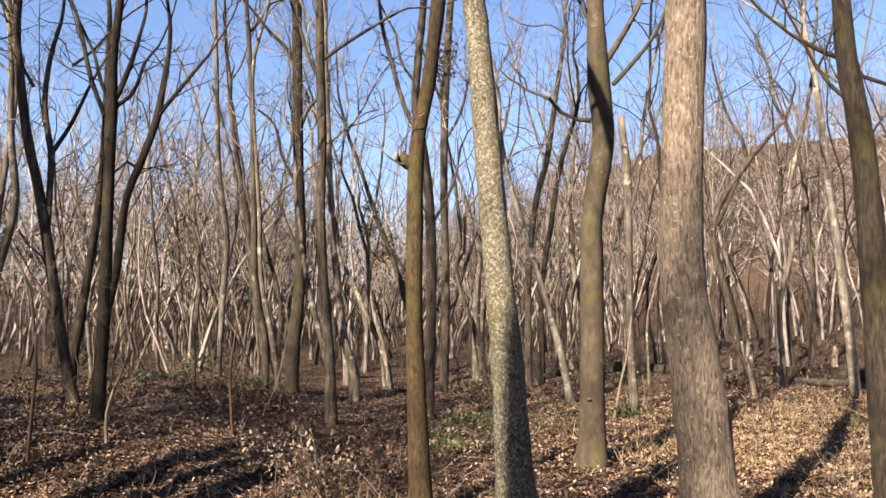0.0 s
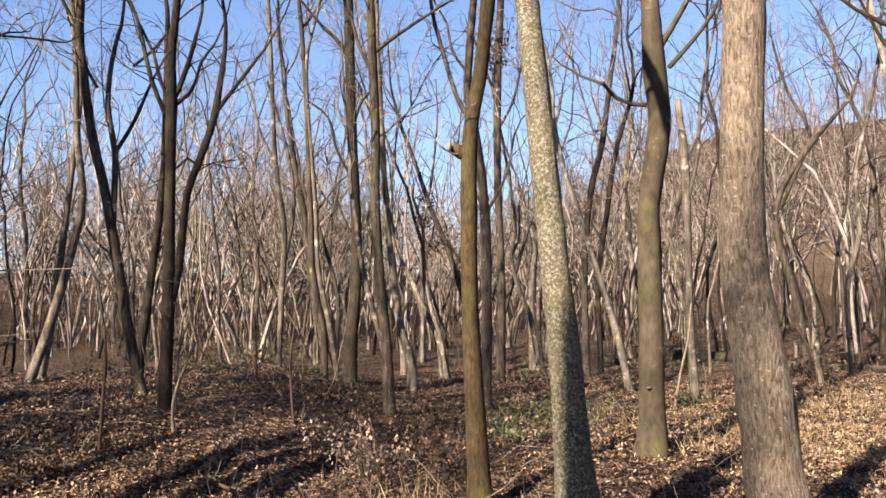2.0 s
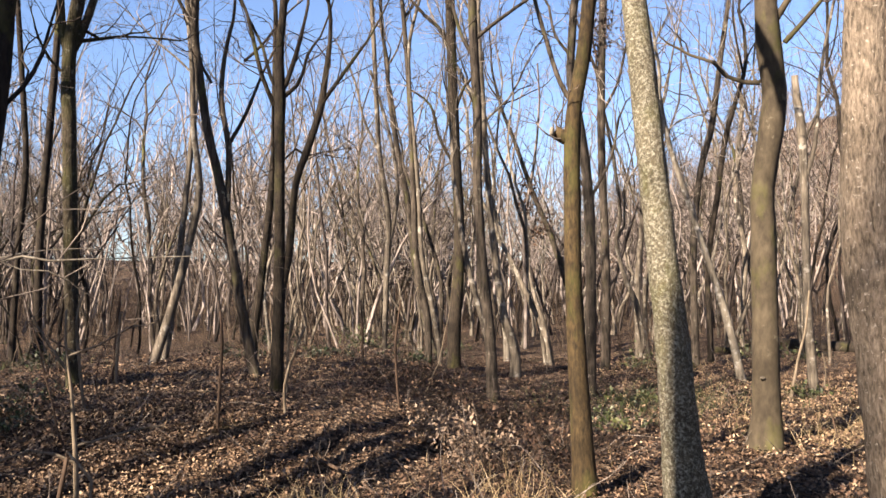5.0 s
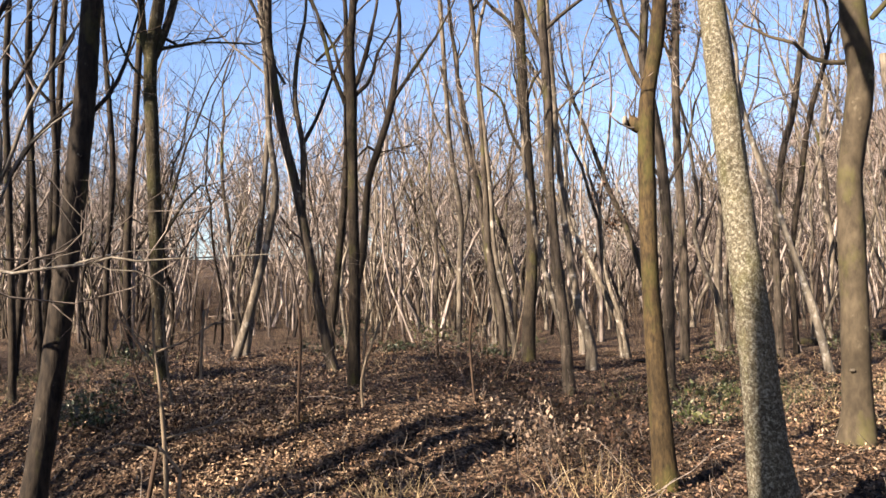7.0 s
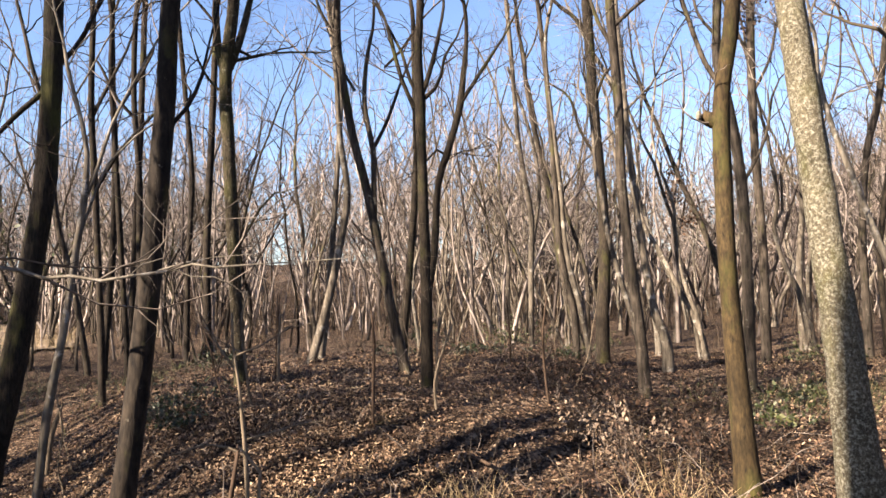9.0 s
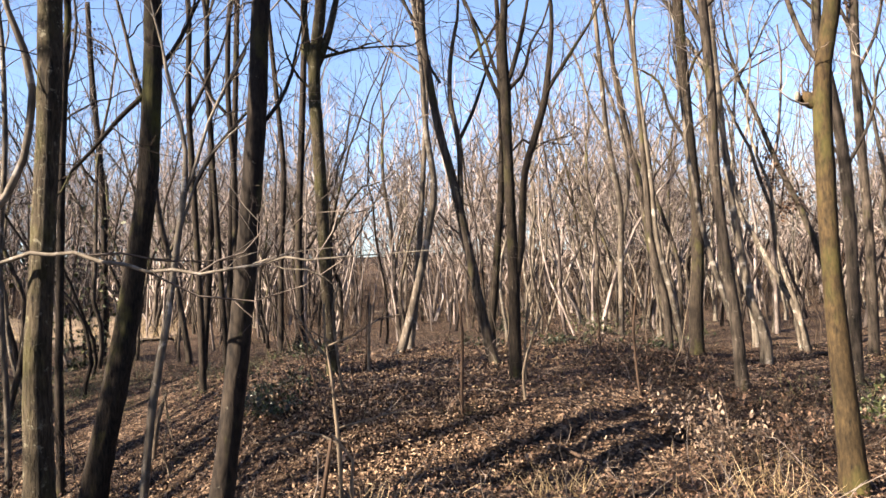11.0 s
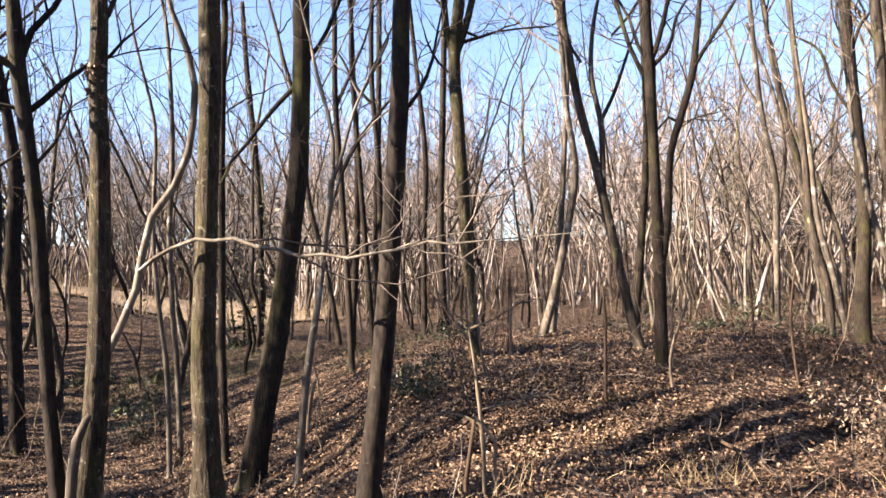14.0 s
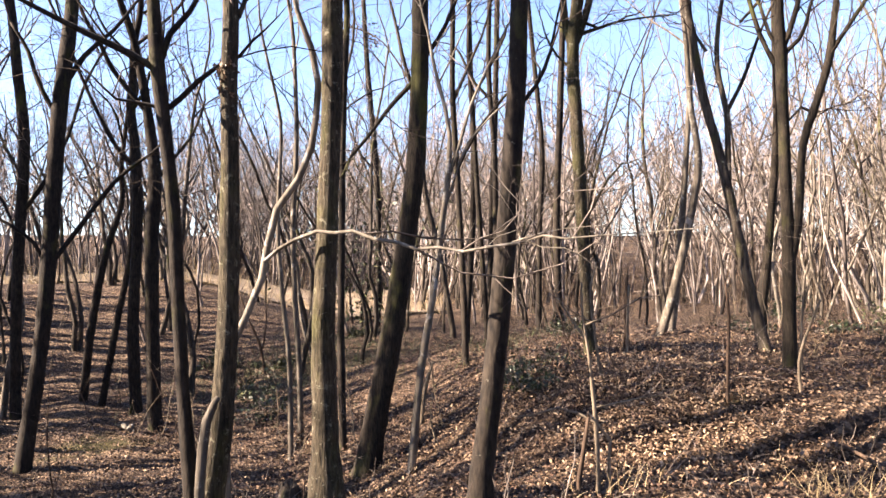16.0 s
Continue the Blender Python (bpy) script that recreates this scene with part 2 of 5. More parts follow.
def build_field():
    radii, az = np.linspace(35, 62, 30), np.radians(np.linspace(-88, -47, 60))
    rr, aa = np.meshgrid(radii, az, indexing="ij")
    edge = 2.0 * np.sin(9 * aa + 1) + 1.5 * np.sin(23 * aa) + np.random.default_rng(9).normal(0, 1.2, aa.shape)
    rr = rr + edge * (62 - rr) / 27
    x, y = rr * np.sin(aa), rr * np.cos(aa)
    verts = np.stack([x, y, ground_z(x, y) + 0.12], -1).reshape(-1, 3).tolist()
    n = len(az)
    faces = [(i * n + j, (i + 1) * n + j, (i + 1) * n + j + 1, i * n + j + 1) for i in range(len(radii) - 1) for j in range(n - 1)]
    tagged(mesh_object("field", verts, faces, dry_field()), "open field of pale dry grass in the sun beyond the wood", "field", kind="structure")


build_field()


# ---- stems ----
class Stems:
    """Gathers tapered tubes and leaf blades into one mesh."""

    def __init__(self):
        self.v, self.f, self.n, self.wait, self.used = [], [], 0, {}, False

    def tube(self, pts, radii, sides=5, wob=0.0, rng=None):
        p, r = np.asarray(pts, float), np.asarray(radii, float)
        if sides < 6:
            self.wait.setdefault((len(p), sides), []).append((p, r))
            self.used = True
        else:
            self.used = True
            self.skin(p[None], r[None], sides, wob, rng)

    def skin(self, p, r, sides, wob=0.0, rng=None):
        """Tubes round many lines of equal length: p is (lines, points, 3), r is (lines, points)."""
        m, k = r.shape
        d = np.empty_like(p)
        d[:, 1:-1], d[:, 0], d[:, -1] = p[:, 2:] - p[:, :-2], p[:, 1] - p[:, 0], p[:, -1] - p[:, -2]
        d /= np.linalg.norm(d, axis=2)[..., None] + 1e-9
        ref = np.where((abs(d[:, :, 0]).mean(1) < 0.8)[:, None, None], np.array([1.0, 0, 0]), np.array([0, 1.0, 0]))
        u = np.cross(d, np.broadcast_to(ref, d.shape))
        u /= np.linalg.norm(u, axis=2)[..., None] + 1e-9
        w = np.cross(d, u)
        a = np.arange(sides) * 2 * np.pi / sides
        rad = np.repeat(r[:, :, None], sides, 2)
        if wob:
            rad = rad * (1 + wob * rng.normal(0, 1, rad.shape) + wob * 1.5 * np.sin(2 * a + np.linspace(0, 5, k)[:, None])[None])
        ring = p[:, :, None] + rad[..., None] * (np.cos(a)[None, None, :, None] * u[:, :, None] + np.sin(a)[None, None, :, None] * w[:, :, None])
        self.v.append(ring.reshape(-1, 3))
        h, i, j = np.meshgrid(np.arange(m), np.arange(k - 1), np.arange(sides), indexing="ij")
        o = self.n + h * k * sides
        n = (j + 1) % sides
        self.f += np.stack([o + i * sides + j, o + i * sides + n, o + (i + 1) * sides + n, o + (i + 1) * sides + j], -1).reshape(-1, 4).tolist()
        if sides > 5:
            self.f.append([self.n + (k - 1) * sides + s for s in range(sides)])
        self.n += m * k * sides

    def blades(self, centres, size, rng, flat=0.5, slim=0.55):
        """Bent leaves of two quads each, at the centres."""
        c = np.asarray(centres, float)
        k = len(c)
        s = size * rng.uniform(0.6, 1.3, k)[:, None]
        yaw = rng.uniform(0, 2 * np.pi, k)
        tilt, bend = rng.normal(0, flat, k), rng.normal(0, flat, k)
        ax = np.stack([np.cos(yaw) * np.cos(tilt), np.sin(yaw) * np.cos(tilt), np.sin(tilt)], 1)
        side = np.stack([-np.sin(yaw) * np.cos(bend), np.cos(yaw) * np.cos(bend), np.sin(bend)], 1)
        up = np.cross(ax, side)
        curl = rng.uniform(0.1, 0.5, k)[:, None] * s
        w = slim * s * 0.5
        vs = np.stack([c - ax * s * 0.5, c - side * w + up * curl * 0.5, c + side * w + up * curl * 0.5, c + ax * s * 0.12 - side * w * 0.9, c + ax * s * 0.12 + side * w * 0.9, c + ax * s * 0.5 + up * curl], 1)
        self.v.append(vs.reshape(-1, 3))
        o = self.n + 6 * np.arange(k)[:, None]
        self.f += (o + np.array([0, 2, 1])).tolist() + (o + np.array([1, 2, 4, 3])).tolist() + (o + np.array([3, 4, 5])).tolist()
        self.n += 6 * k

    def flakes(self, centres, size, rng, flat=0.5, slim=0.6):
        """Small far leaves of one bent quad each."""
        c = np.asarray(centres, float)
        k = len(c)
        s = size * rng.uniform(0.6, 1.3, k)[:, None]
        yaw, tilt, bend = rng.uniform(0, 2 * np.pi, k), rng.normal(0, flat, k), rng.normal(0, flat, k)
        ax = np.stack([np.cos(yaw) * np.cos(tilt), np.sin(yaw) * np.cos(tilt), np.sin(tilt)], 1) * s * 0.5
        side = np.stack([-np.sin(yaw) * np.cos(bend), np.cos(yaw) * np.cos(bend), np.sin(bend)], 1) * s * slim * 0.5
        lift = np.cross(ax, side) / s * rng.uniform(0.2, 0.9, k)[:, None]
        self.v.append(np.stack([c - ax, c + side + lift, c + ax, c - side + lift], 1).reshape(-1, 3))
        self.f += (self.n + 4 * np.arange(k)[:, None] + np.arange(4)).tolist()
        self.n += 4 * k

    def done(self, name, mat, parent=None):
        for (k, sides), lines in self.wait.items():
            self.skin(np.array([l[0] for l in lines]), np.array([l[1] for l in lines]), sides)
        v = np.concatenate(self.v)
        return mesh_object(name, v.tolist(), self.f, mat, parent)


def along(pts, step):
    """A smooth line through the points (x, y, z, r), in steps of about that length."""
    p = np.asarray(pts, float)
    if len(p) < 2:
        return p
    q = np.vstack([2 * p[0] - p[1], p, 2 * p[-1] - p[-2]])
    out = []
    for i in range(1, len(q) - 2):
        n = max(1, int(round(np.linalg.norm(q[i + 1, :3] - q[i, :3]) / step)))
        for t in np.arange(n) / n:
            out.append(0.5 * (2 * q[i] + (q[i + 1] - q[i - 1]) * t + (2 * q[i - 1] - 5 * q[i] + 4 * q[i + 1] - q[i + 2]) * t * t + (3 * q[i] - q[i - 1] - 3 * q[i + 1] + q[i + 2]) * t ** 3))
    out.append(p[-1])
    return np.array(out)


def shoot(start, way, length, r0, rng, n=6, wander=0.16, lift=0.08, tip=0.25):
    """A crooked branch line (x, y, z, r) that starts that way and turns up a little."""
    wx, wy, wz = (float(c) for c in way)
    px, py, pz = (float(c) for c in start)
    s = math.sqrt(wx * wx + wy * wy + wz * wz) + 1e-9
    wx, wy, wz = wx / s, wy / s, wz / s
    out, step = [(px, py, pz, r0)], length / n
    for i, (ax, ay, az) in enumerate(rng.normal(0, wander, (n, 3)).tolist()):
        wx, wy, wz = wx + ax, wy + ay, wz + az + lift
        s = math.sqrt(wx * wx + wy * wy + wz * wz) + 1e-9
        wx, wy, wz = wx / s, wy / s, wz / s
        px, py, pz = px + wx * step, py + wy * step, pz + wz * step
        out.append((px, py, pz, r0 * (1 - (1 - tip) * (i + 1) / n)))
    return np.array(out)


# how twigs fork, level by level: segments, sides, side twigs
FULL, WOOD, COPSE, BRUSH, FAR = ((4, 3, 3), (3, 3, 2), (2, 3, 0)), ((3, 3, 3), (1, 3, 2), (1, 3, 0)), ((3, 3, 2), (2, 3, 0)), ((2, 3, 0),), ((1, 3, 0),)


def twigs_on(acc, line, rng, count, length, r0, plan, lo=0.25):
    """Side twigs on a branch line, each with smaller ones as the plan says."""
    segments, sides, forks = plan[0]
    for k in range(count):
        t = lo + (1 - lo) * (k + rng.uniform(0, 1)) / count
        i = min(int(t * (len(line) - 1)), len(line) - 2)
        f = t * (len(line) - 1) - i
        at = line[i] * (1 - f) + line[i + 1] * f
        way = line[i + 1, :3] - line[i, :3]
        way = way / (math.sqrt(way @ way) + 1e-9)
        side = rng.normal(0, 1, 3)
        side = side - way * (side @ way)
        side /= math.sqrt(side @ side) + 1e-9
        le = length * rng.uniform(0.5, 1.25) * (1.1 - 0.5 * t)
        sub = shoot(at[:3], way * 0.7 + side * rng.uniform(0.5, 1.1), le, min(r0, at[3] * 0.75), rng, segments, 0.32, 0.07, 0.4)
        acc.tube(sub[:, :3], sub[:, 3], sides)
        if forks:
            twigs_on(acc, sub, rng, forks, le * 0.6, r0 * 0.65, plan[1:], 0.3)


def tree_parts(root, kind, trunk, limbs, rng, sides=12, step=0.3, wob=0.03, twig_n=7, twig_len=1.5, twig_r=0.011, plan=FULL, trunk_twigs=0):
    """Trunk, limbs and fine twigs of one bare tree, as parts of root."""
    acc = Stems()
    line = along(trunk, step)
    flare = 1 + 0.28 * np.exp(-np.maximum(line[:, 2] - line[0, 2], 0) / 0.16)
    acc.tube(line[:, :3], line[:, 3] * flare, sides, wob, rng)
    acc.done("trunk", BARK[kind], root)
    fine = Stems()
    for limb in limbs:
        one = Stems()
        ln = along(limb, step * 1.2)
        one.tube(ln[:, :3], ln[:, 3], max(5, sides // 2), wob, rng)
        one.done("limb", BARK[kind], root)
        span = np.linalg.norm(ln[-1, :3] - ln[0, :3])
        twigs_on(fine, ln, rng, max(3, int(twig_n * span / 3)), twig_len * min(1, 0.35 + span / 4), twig_r, plan)
    if trunk_twigs:
        twigs_on(fine, line, rng, trunk_twigs, twig_len * 0.9, twig_r, plan, 0.3)
    if fine.used:
        tagged(fine.done("crown", DARK_TWIG if kind in ("dark", "old", "sapd") else TWIG, root), kind="stuff")


def crown_limbs(top, height, rng, count, spread=0.62):
    """Limbs from the upper trunk line out into the crown."""
    limbs = []
    for k in range(count):
        t = (k + rng.uniform(0.1, 0.9)) / count
        i = min(int(t * (len(top) - 1)), len(top) - 2)
        at = top[i]
        a = rng.uniform(0, 2 * np.pi)
        le = height * rng.uniform(0.18, 0.36) * (1.15 - 0.5 * t)
        limbs.append(shoot(at[:3], (spread * math.cos(a), spread * math.sin(a), rng.uniform(0.6, 1.0)), le, max(0.008, at[3] * rng.uniform(0.4, 0.65)), rng, 8, 0.2, 0.05, 0.22))
    return limbs


TREE_LABELS = {
    "old": "bare tree with mossy brown bark among fallen leaves",
    "olive": "bare tree with smooth olive-brown mossy bark, knotted",
    "mossy": "bare tree with greenish moss and lichen on its bark",
    "mid": "bare grey-brown forest tree with crooked thin limbs",
    "dark": "slim dark bare tree on the leafy forest floor",
    "pale": "slender pale bare tree, leaning, lit by the sun",
    "white": "thin cream-coloured bare stem leaning in the wood",
    "lichen": "leaning bare tree with bark speckled by pale lichen",
    "smooth": "bare tree with smooth grey-olive bark and a flared foot",
    "furrow": "stout bare tree with furrowed grey-pink bark",
    "sap": "thin pale leafless sapling standing in fallen leaves",
    "sapd": "thin dark leafless sapling standing in fallen leaves",
}


def standing_tree(kind, x, y, spine, height, seed, limbs=(), spurs=(), dead_leaves=()):
    """A bare tree on its root point (x, y); spine, limbs and spurs give (dx, dy, z, radius). Limbs grow on upwards, spurs end. height 0: a broken or thin top."""
    rng = np.random.default_rng(seed)
    gz = float(ground_z(x, y))
    young = kind in ("sap", "sapd")
    root = tagged(new("sapling" if young else "tree"), TREE_LABELS[kind], "sapling" if young else "tree", "saplings" if young else "trees of the wood")
    root.location = (x, y, gz)
    drop = np.array([0, 0, gz, 0])
    spine = np.array(spine) - drop
    limbs, spurs = [np.array(l) - drop for l in limbs], [np.array(l) - drop for l in spurs]
    if spine[0, 2] > -0.06:  # down into the soil
        spine = np.vstack([[*spine[0, :2], -0.2, spine[0, 3] * 1.08], spine])
    for i, l in enumerate(spurs):
        if l[-1, 3] < 0.03 and height:
            tip = shoot(l[-1, :3], l[-1, :3] - l[-2, :3], 0.5 + 12 * l[-1, 3], l[-1, 3], rng, 5, 0.25, 0.05, 0.12)
            spurs[i] = np.vstack([l, tip[1:]])
    extra, slim = [], 0
    if height and height > spine[-1, 2] + 0.8:
        last = spine[-1]
        way = spine[-1, :3] - spine[-2, :3]
        way = way / np.linalg.norm(way) * 0.6 + np.array([0, 0, 0.6])
        up = shoot(last[:3], way, height - last[2], last[3], rng, 8, 0.12, 0.06, 0.18)
        slim = 12 if spine[1, 3] < 0.13 and spine[-1, 2] > 5.2 else 0
        spine = np.vstack([spine, up[1:]])
        extra += crown_limbs(up[2 if up[0, 2] < 5.2 else 0:], height, rng, 7)
    for l in limbs:
        extra.append(shoot(l[-1, :3], l[-1, :3] - l[-2, :3], 2.2, l[-1, 3], rng, 6, 0.2, 0.06, 0.2))
    big = spine[1, 3] > 0.08
    if young:
        tree_parts(root, kind, spine, spurs + limbs, rng, sides=6, step=0.15, wob=0.06, twig_n=4, twig_len=0.5, twig_r=0.005, plan=COPSE)
    else:
        tree_parts(root, kind, spine, limbs + spurs + extra, rng, sides=18 if big else 10, step=0.16 if big else 0.3, trunk_twigs=slim)
    if len(dead_leaves):
        acc = Stems()
        for dx, dy, z, r in dead_leaves:
            acc.blades(np.array([dx, dy, z - gz]) + rng.normal(0, r * 1.1, (120, 3)), 0.05 if kind == "mossy" else 0.09, rng, 0.9, 0.6)
        tagged(acc.done("dead_leaves", PALE_LEAF if kind == "mossy" else LEAF, root), "clump of brown dead leaves", kind="stuff")
    return root


# ---- trees seen one by one ----
standing_tree("old", -4.18, 9.70, [(0.00, 0.00, 0.30, 0.093), (-0.00, -0.00, 0.78, 0.086), (0.02, 0.01, 1.68, 0.080), (0.02, 0.01, 2.86, 0.073), (0.02, 0.01, 3.77, 0.073), (0.02, 0.01, 4.33, 0.077), (0.02, 0.01, 4.97, 0.056)], 15, 1, limbs=[[(0.02, 0.01, 1.61, 0.055), (0.13, 0.05, 2.16, 0.052), (0.21, 0.09, 3.12, 0.048), (0.33, 0.14, 3.53, 0.048), (0.50, 0.21, 4.11, 0.048), (0.57, 0.25, 4.60, 0.038), (0.62, 0.27, 5.00, 0.031)], [(0.02, 0.01, 4.33, 0.045), (0.10, 0.04, 4.50, 0.038), (0.21, 0.09, 4.87, 0.031), (0.30, 0.13, 5.27, 0.024)], [(0.02, 0.01, 4.30, 0.031), (-0.09, -0.04, 4.56, 0.025), (-0.18, -0.08, 4.94, 0.021)], [(0.05, 0.02, 4.28, 0.030), (0.22, 0.09, 4.45, 0.027), (0.29, 0.12, 4.61, 0.023), (0.35, 0.15, 4.88, 0.019), (0.51, 0.22, 5.15, 0.015)], [(-0.05, -0.02, 4.18, 0.034), (-0.20, -0.09, 4.60, 0.030), (-0.30, -0.13, 5.06, 0.027), (-0.39, -0.17, 5.45, 0.019)], [(0.49, 0.21, 4.17, 0.031), (0.71, 0.31, 4.53, 0.027), (0.89, 0.38, 4.81, 0.023), (1.11, 0.48, 5.16, 0.015)]], spurs=[[(0.33, 0.14, 3.53, 0.024), (0.21, 0.09, 3.61, 0.017), (0.12, 0.05, 3.51, 0.014)]])
standing_tree("old", -6.97, 14.95, [(0.00, 0.00, 0.27, 0.130), (0.00, 0.00, 0.89, 0.120), (0.10, 0.05, 1.60, 0.093), (0.27, 0.12, 3.23, 0.076), (0.36, 0.17, 4.43, 0.071), (0.37, 0.17, 5.42, 0.060), (0.38, 0.18, 6.86, 0.049)], 13, 2)
standing_tree("mid", -5.11, 11.10, [(0.00, 0.00, 0.35, 0.092), (-0.08, -0.04, 0.80, 0.085), (-0.20, -0.09, 1.45, 0.077), (-0.39, -0.18, 2.69, 0.074), (-0.52, -0.24, 3.45, 0.071), (-0.68, -0.31, 4.22, 0.067), (-0.80, -0.37, 5.17, 0.063), (-0.85, -0.39, 5.69, 0.059)], 15, 3, limbs=[[(-0.40, -0.18, 2.73, 0.045), (-0.39, -0.18, 3.44, 0.045), (-0.39, -0.18, 3.94, 0.046), (-0.49, -0.22, 4.62, 0.037), (-0.45, -0.21, 5.29, 0.033), (-0.34, -0.16, 5.86, 0.025)], [(-0.39, -0.18, 3.94, 0.033), (-0.17, -0.08, 4.41, 0.029), (0.05, 0.02, 5.04, 0.020), (0.24, 0.11, 5.50, 0.016)], [(-0.19, -0.09, 5.24, 0.022), (0.05, 0.02, 5.51, 0.022), (0.22, 0.10, 5.78, 0.018)], [(-0.62, -0.29, 4.88, 0.026), (-0.81, -0.37, 5.27, 0.022), (-0.88, -0.41, 5.67, 0.017)]])
standing_tree("pale", -8.12, 13.14, [(0.00, 0.00, 0.33, 0.092), (0.28, 0.17, 1.37, 0.085), (0.54, 0.34, 2.63, 0.079), (0.69, 0.43, 3.69, 0.069), (0.60, 0.37, 4.81, 0.058), (0.57, 0.35, 5.89, 0.048)], 12, 4)
standing_tree("pale", -8.50, 14.19, [(0.00, 0.00, 0.32, 0.080), (0.11, 0.07, 1.18, 0.074), (0.28, 0.17, 2.99, 0.062), (0.42, 0.25, 4.81, 0.057), (0.49, 0.29, 5.95, 0.046)], 12, 5)
standing_tree("mossy", -6.69, 9.08, [(0.00, 0.00, 0.43, 0.094), (-0.04, -0.03, 1.51, 0.087), (-0.07, -0.05, 2.71, 0.092), (-0.09, -0.07, 3.75, 0.088), (-0.11, -0.08, 4.85, 0.088)], 12, 6, limbs=[[(-0.11, -0.08, 4.81, 0.060), (-0.17, -0.13, 5.10, 0.052), (-0.20, -0.15, 5.55, 0.048), (-0.20, -0.15, 6.20, 0.036)], [(-0.11, -0.08, 4.81, 0.064), (0.02, 0.01, 5.20, 0.056), (0.12, 0.09, 5.63, 0.048), (0.22, 0.16, 6.15, 0.036)], [(0.02, 0.01, 5.20, 0.024), (0.18, 0.13, 5.10, 0.020), (0.35, 0.26, 5.16, 0.016)]], spurs=[[(-0.06, -0.04, 2.31, 0.024), (0.09, 0.06, 2.62, 0.020), (0.24, 0.18, 2.95, 0.016), (0.40, 0.29, 3.16, 0.012)], [(0.00, 0.00, 5.04, 0.027), (0.21, 0.16, 5.11, 0.023), (0.40, 0.30, 5.17, 0.016)], [(-0.11, -0.08, 4.53, 0.023), (-0.29, -0.21, 4.75, 0.019), (-0.40, -0.29, 5.01, 0.015)]])
standing_tree("dark", -10.60, 13.29, [(0.00, 0.00, 0.26, 0.085), (0.00, 0.00, 2.66, 0.078), (0.09, 0.08, 4.84, 0.073), (0.16, 0.13, 6.30, 0.067), (0.21, 0.17, 7.52, 0.061)], 14, 7)
standing_tree("old", -3.18, 16.66, [(0.00, 0.00, -0.02, 0.154), (0.05, 0.01, 1.10, 0.142), (0.12, 0.02, 1.92, 0.137), (0.16, 0.03, 3.12, 0.120), (0.09, 0.02, 4.82, 0.115), (0.04, 0.01, 6.55, 0.110), (-0.01, -0.00, 8.56, 0.105)], 14, 8, limbs=[[(0.06, 0.01, 6.80, 0.055), (-0.17, -0.03, 7.41, 0.043), (-0.52, -0.10, 7.76, 0.037), (-0.82, -0.16, 8.12, 0.030)]], spurs=[[(0.11, 0.02, 5.68, 0.036), (0.30, 0.06, 6.19, 0.031), (0.62, 0.12, 6.52, 0.025)], [(0.08, 0.02, 4.45, 0.036), (-0.24, -0.05, 5.05, 0.030), (-0.43, -0.08, 5.78, 0.030), (-0.84, -0.16, 6.13, 0.018)]])
standing_tree("pale", -2.13, 14.85, [(0.00, 0.00, -0.08, 0.063), (0.00, 0.00, 0.63, 0.058), (-0.26, -0.04, 1.68, 0.053), (-0.48, -0.07, 2.69, 0.048), (-0.56, -0.08, 3.38, 0.043)], 7, 9)
standing_tree("mid", -1.65, 11.85, [(0.00, 0.00, -0.04, 0.091), (-0.04, -0.00, 1.01, 0.084), (-0.13, -0.02, 2.01, 0.080), (-0.20, -0.03, 3.21, 0.077), (-0.19, -0.03, 4.33, 0.073), (-0.24, -0.03, 5.65, 0.074), (-0.27, -0.04, 6.55, 0.065)], 15, 10, limbs=[[(-0.23, -0.03, 5.57, 0.035), (0.04, 0.01, 5.80, 0.031), (0.38, 0.05, 6.04, 0.026), (0.82, 0.11, 6.34, 0.018)], [(-0.23, -0.03, 5.30, 0.035), (-0.42, -0.06, 5.65, 0.030), (-0.56, -0.08, 6.17, 0.022)]])
standing_tree("pale", -1.77, 15.90, [(0.00, 0.00, -0.11, 0.110), (0.00, 0.00, 0.54, 0.101), (-0.23, -0.03, 1.35, 0.085), (-0.42, -0.05, 2.93, 0.068), (-0.52, -0.06, 4.31, 0.063), (-0.59, -0.07, 5.83, 0.058), (-0.66, -0.07, 7.25, 0.052)], 13, 11)
knotted_tree = standing_tree("olive", -0.19, 6.90, [(0.00, 0.00, -0.16, 0.112), (0.00, 0.00, 0.09, 0.104), (-0.03, -0.00, 0.79, 0.088), (-0.06, -0.00, 1.67, 0.076), (-0.06, -0.00, 2.46, 0.075), (-0.05, -0.00, 2.99, 0.075), (-0.02, -0.00, 3.34, 0.068), (0.06, 0.00, 3.73, 0.066), (0.10, 0.00, 4.09, 0.066), (0.15, 0.00, 4.51, 0.069)], 14, 12, spurs=[[(-0.03, -0.00, 2.99, 0.065), (-0.12, -0.00, 3.02, 0.058), (-0.20, -0.01, 3.07, 0.053)]])
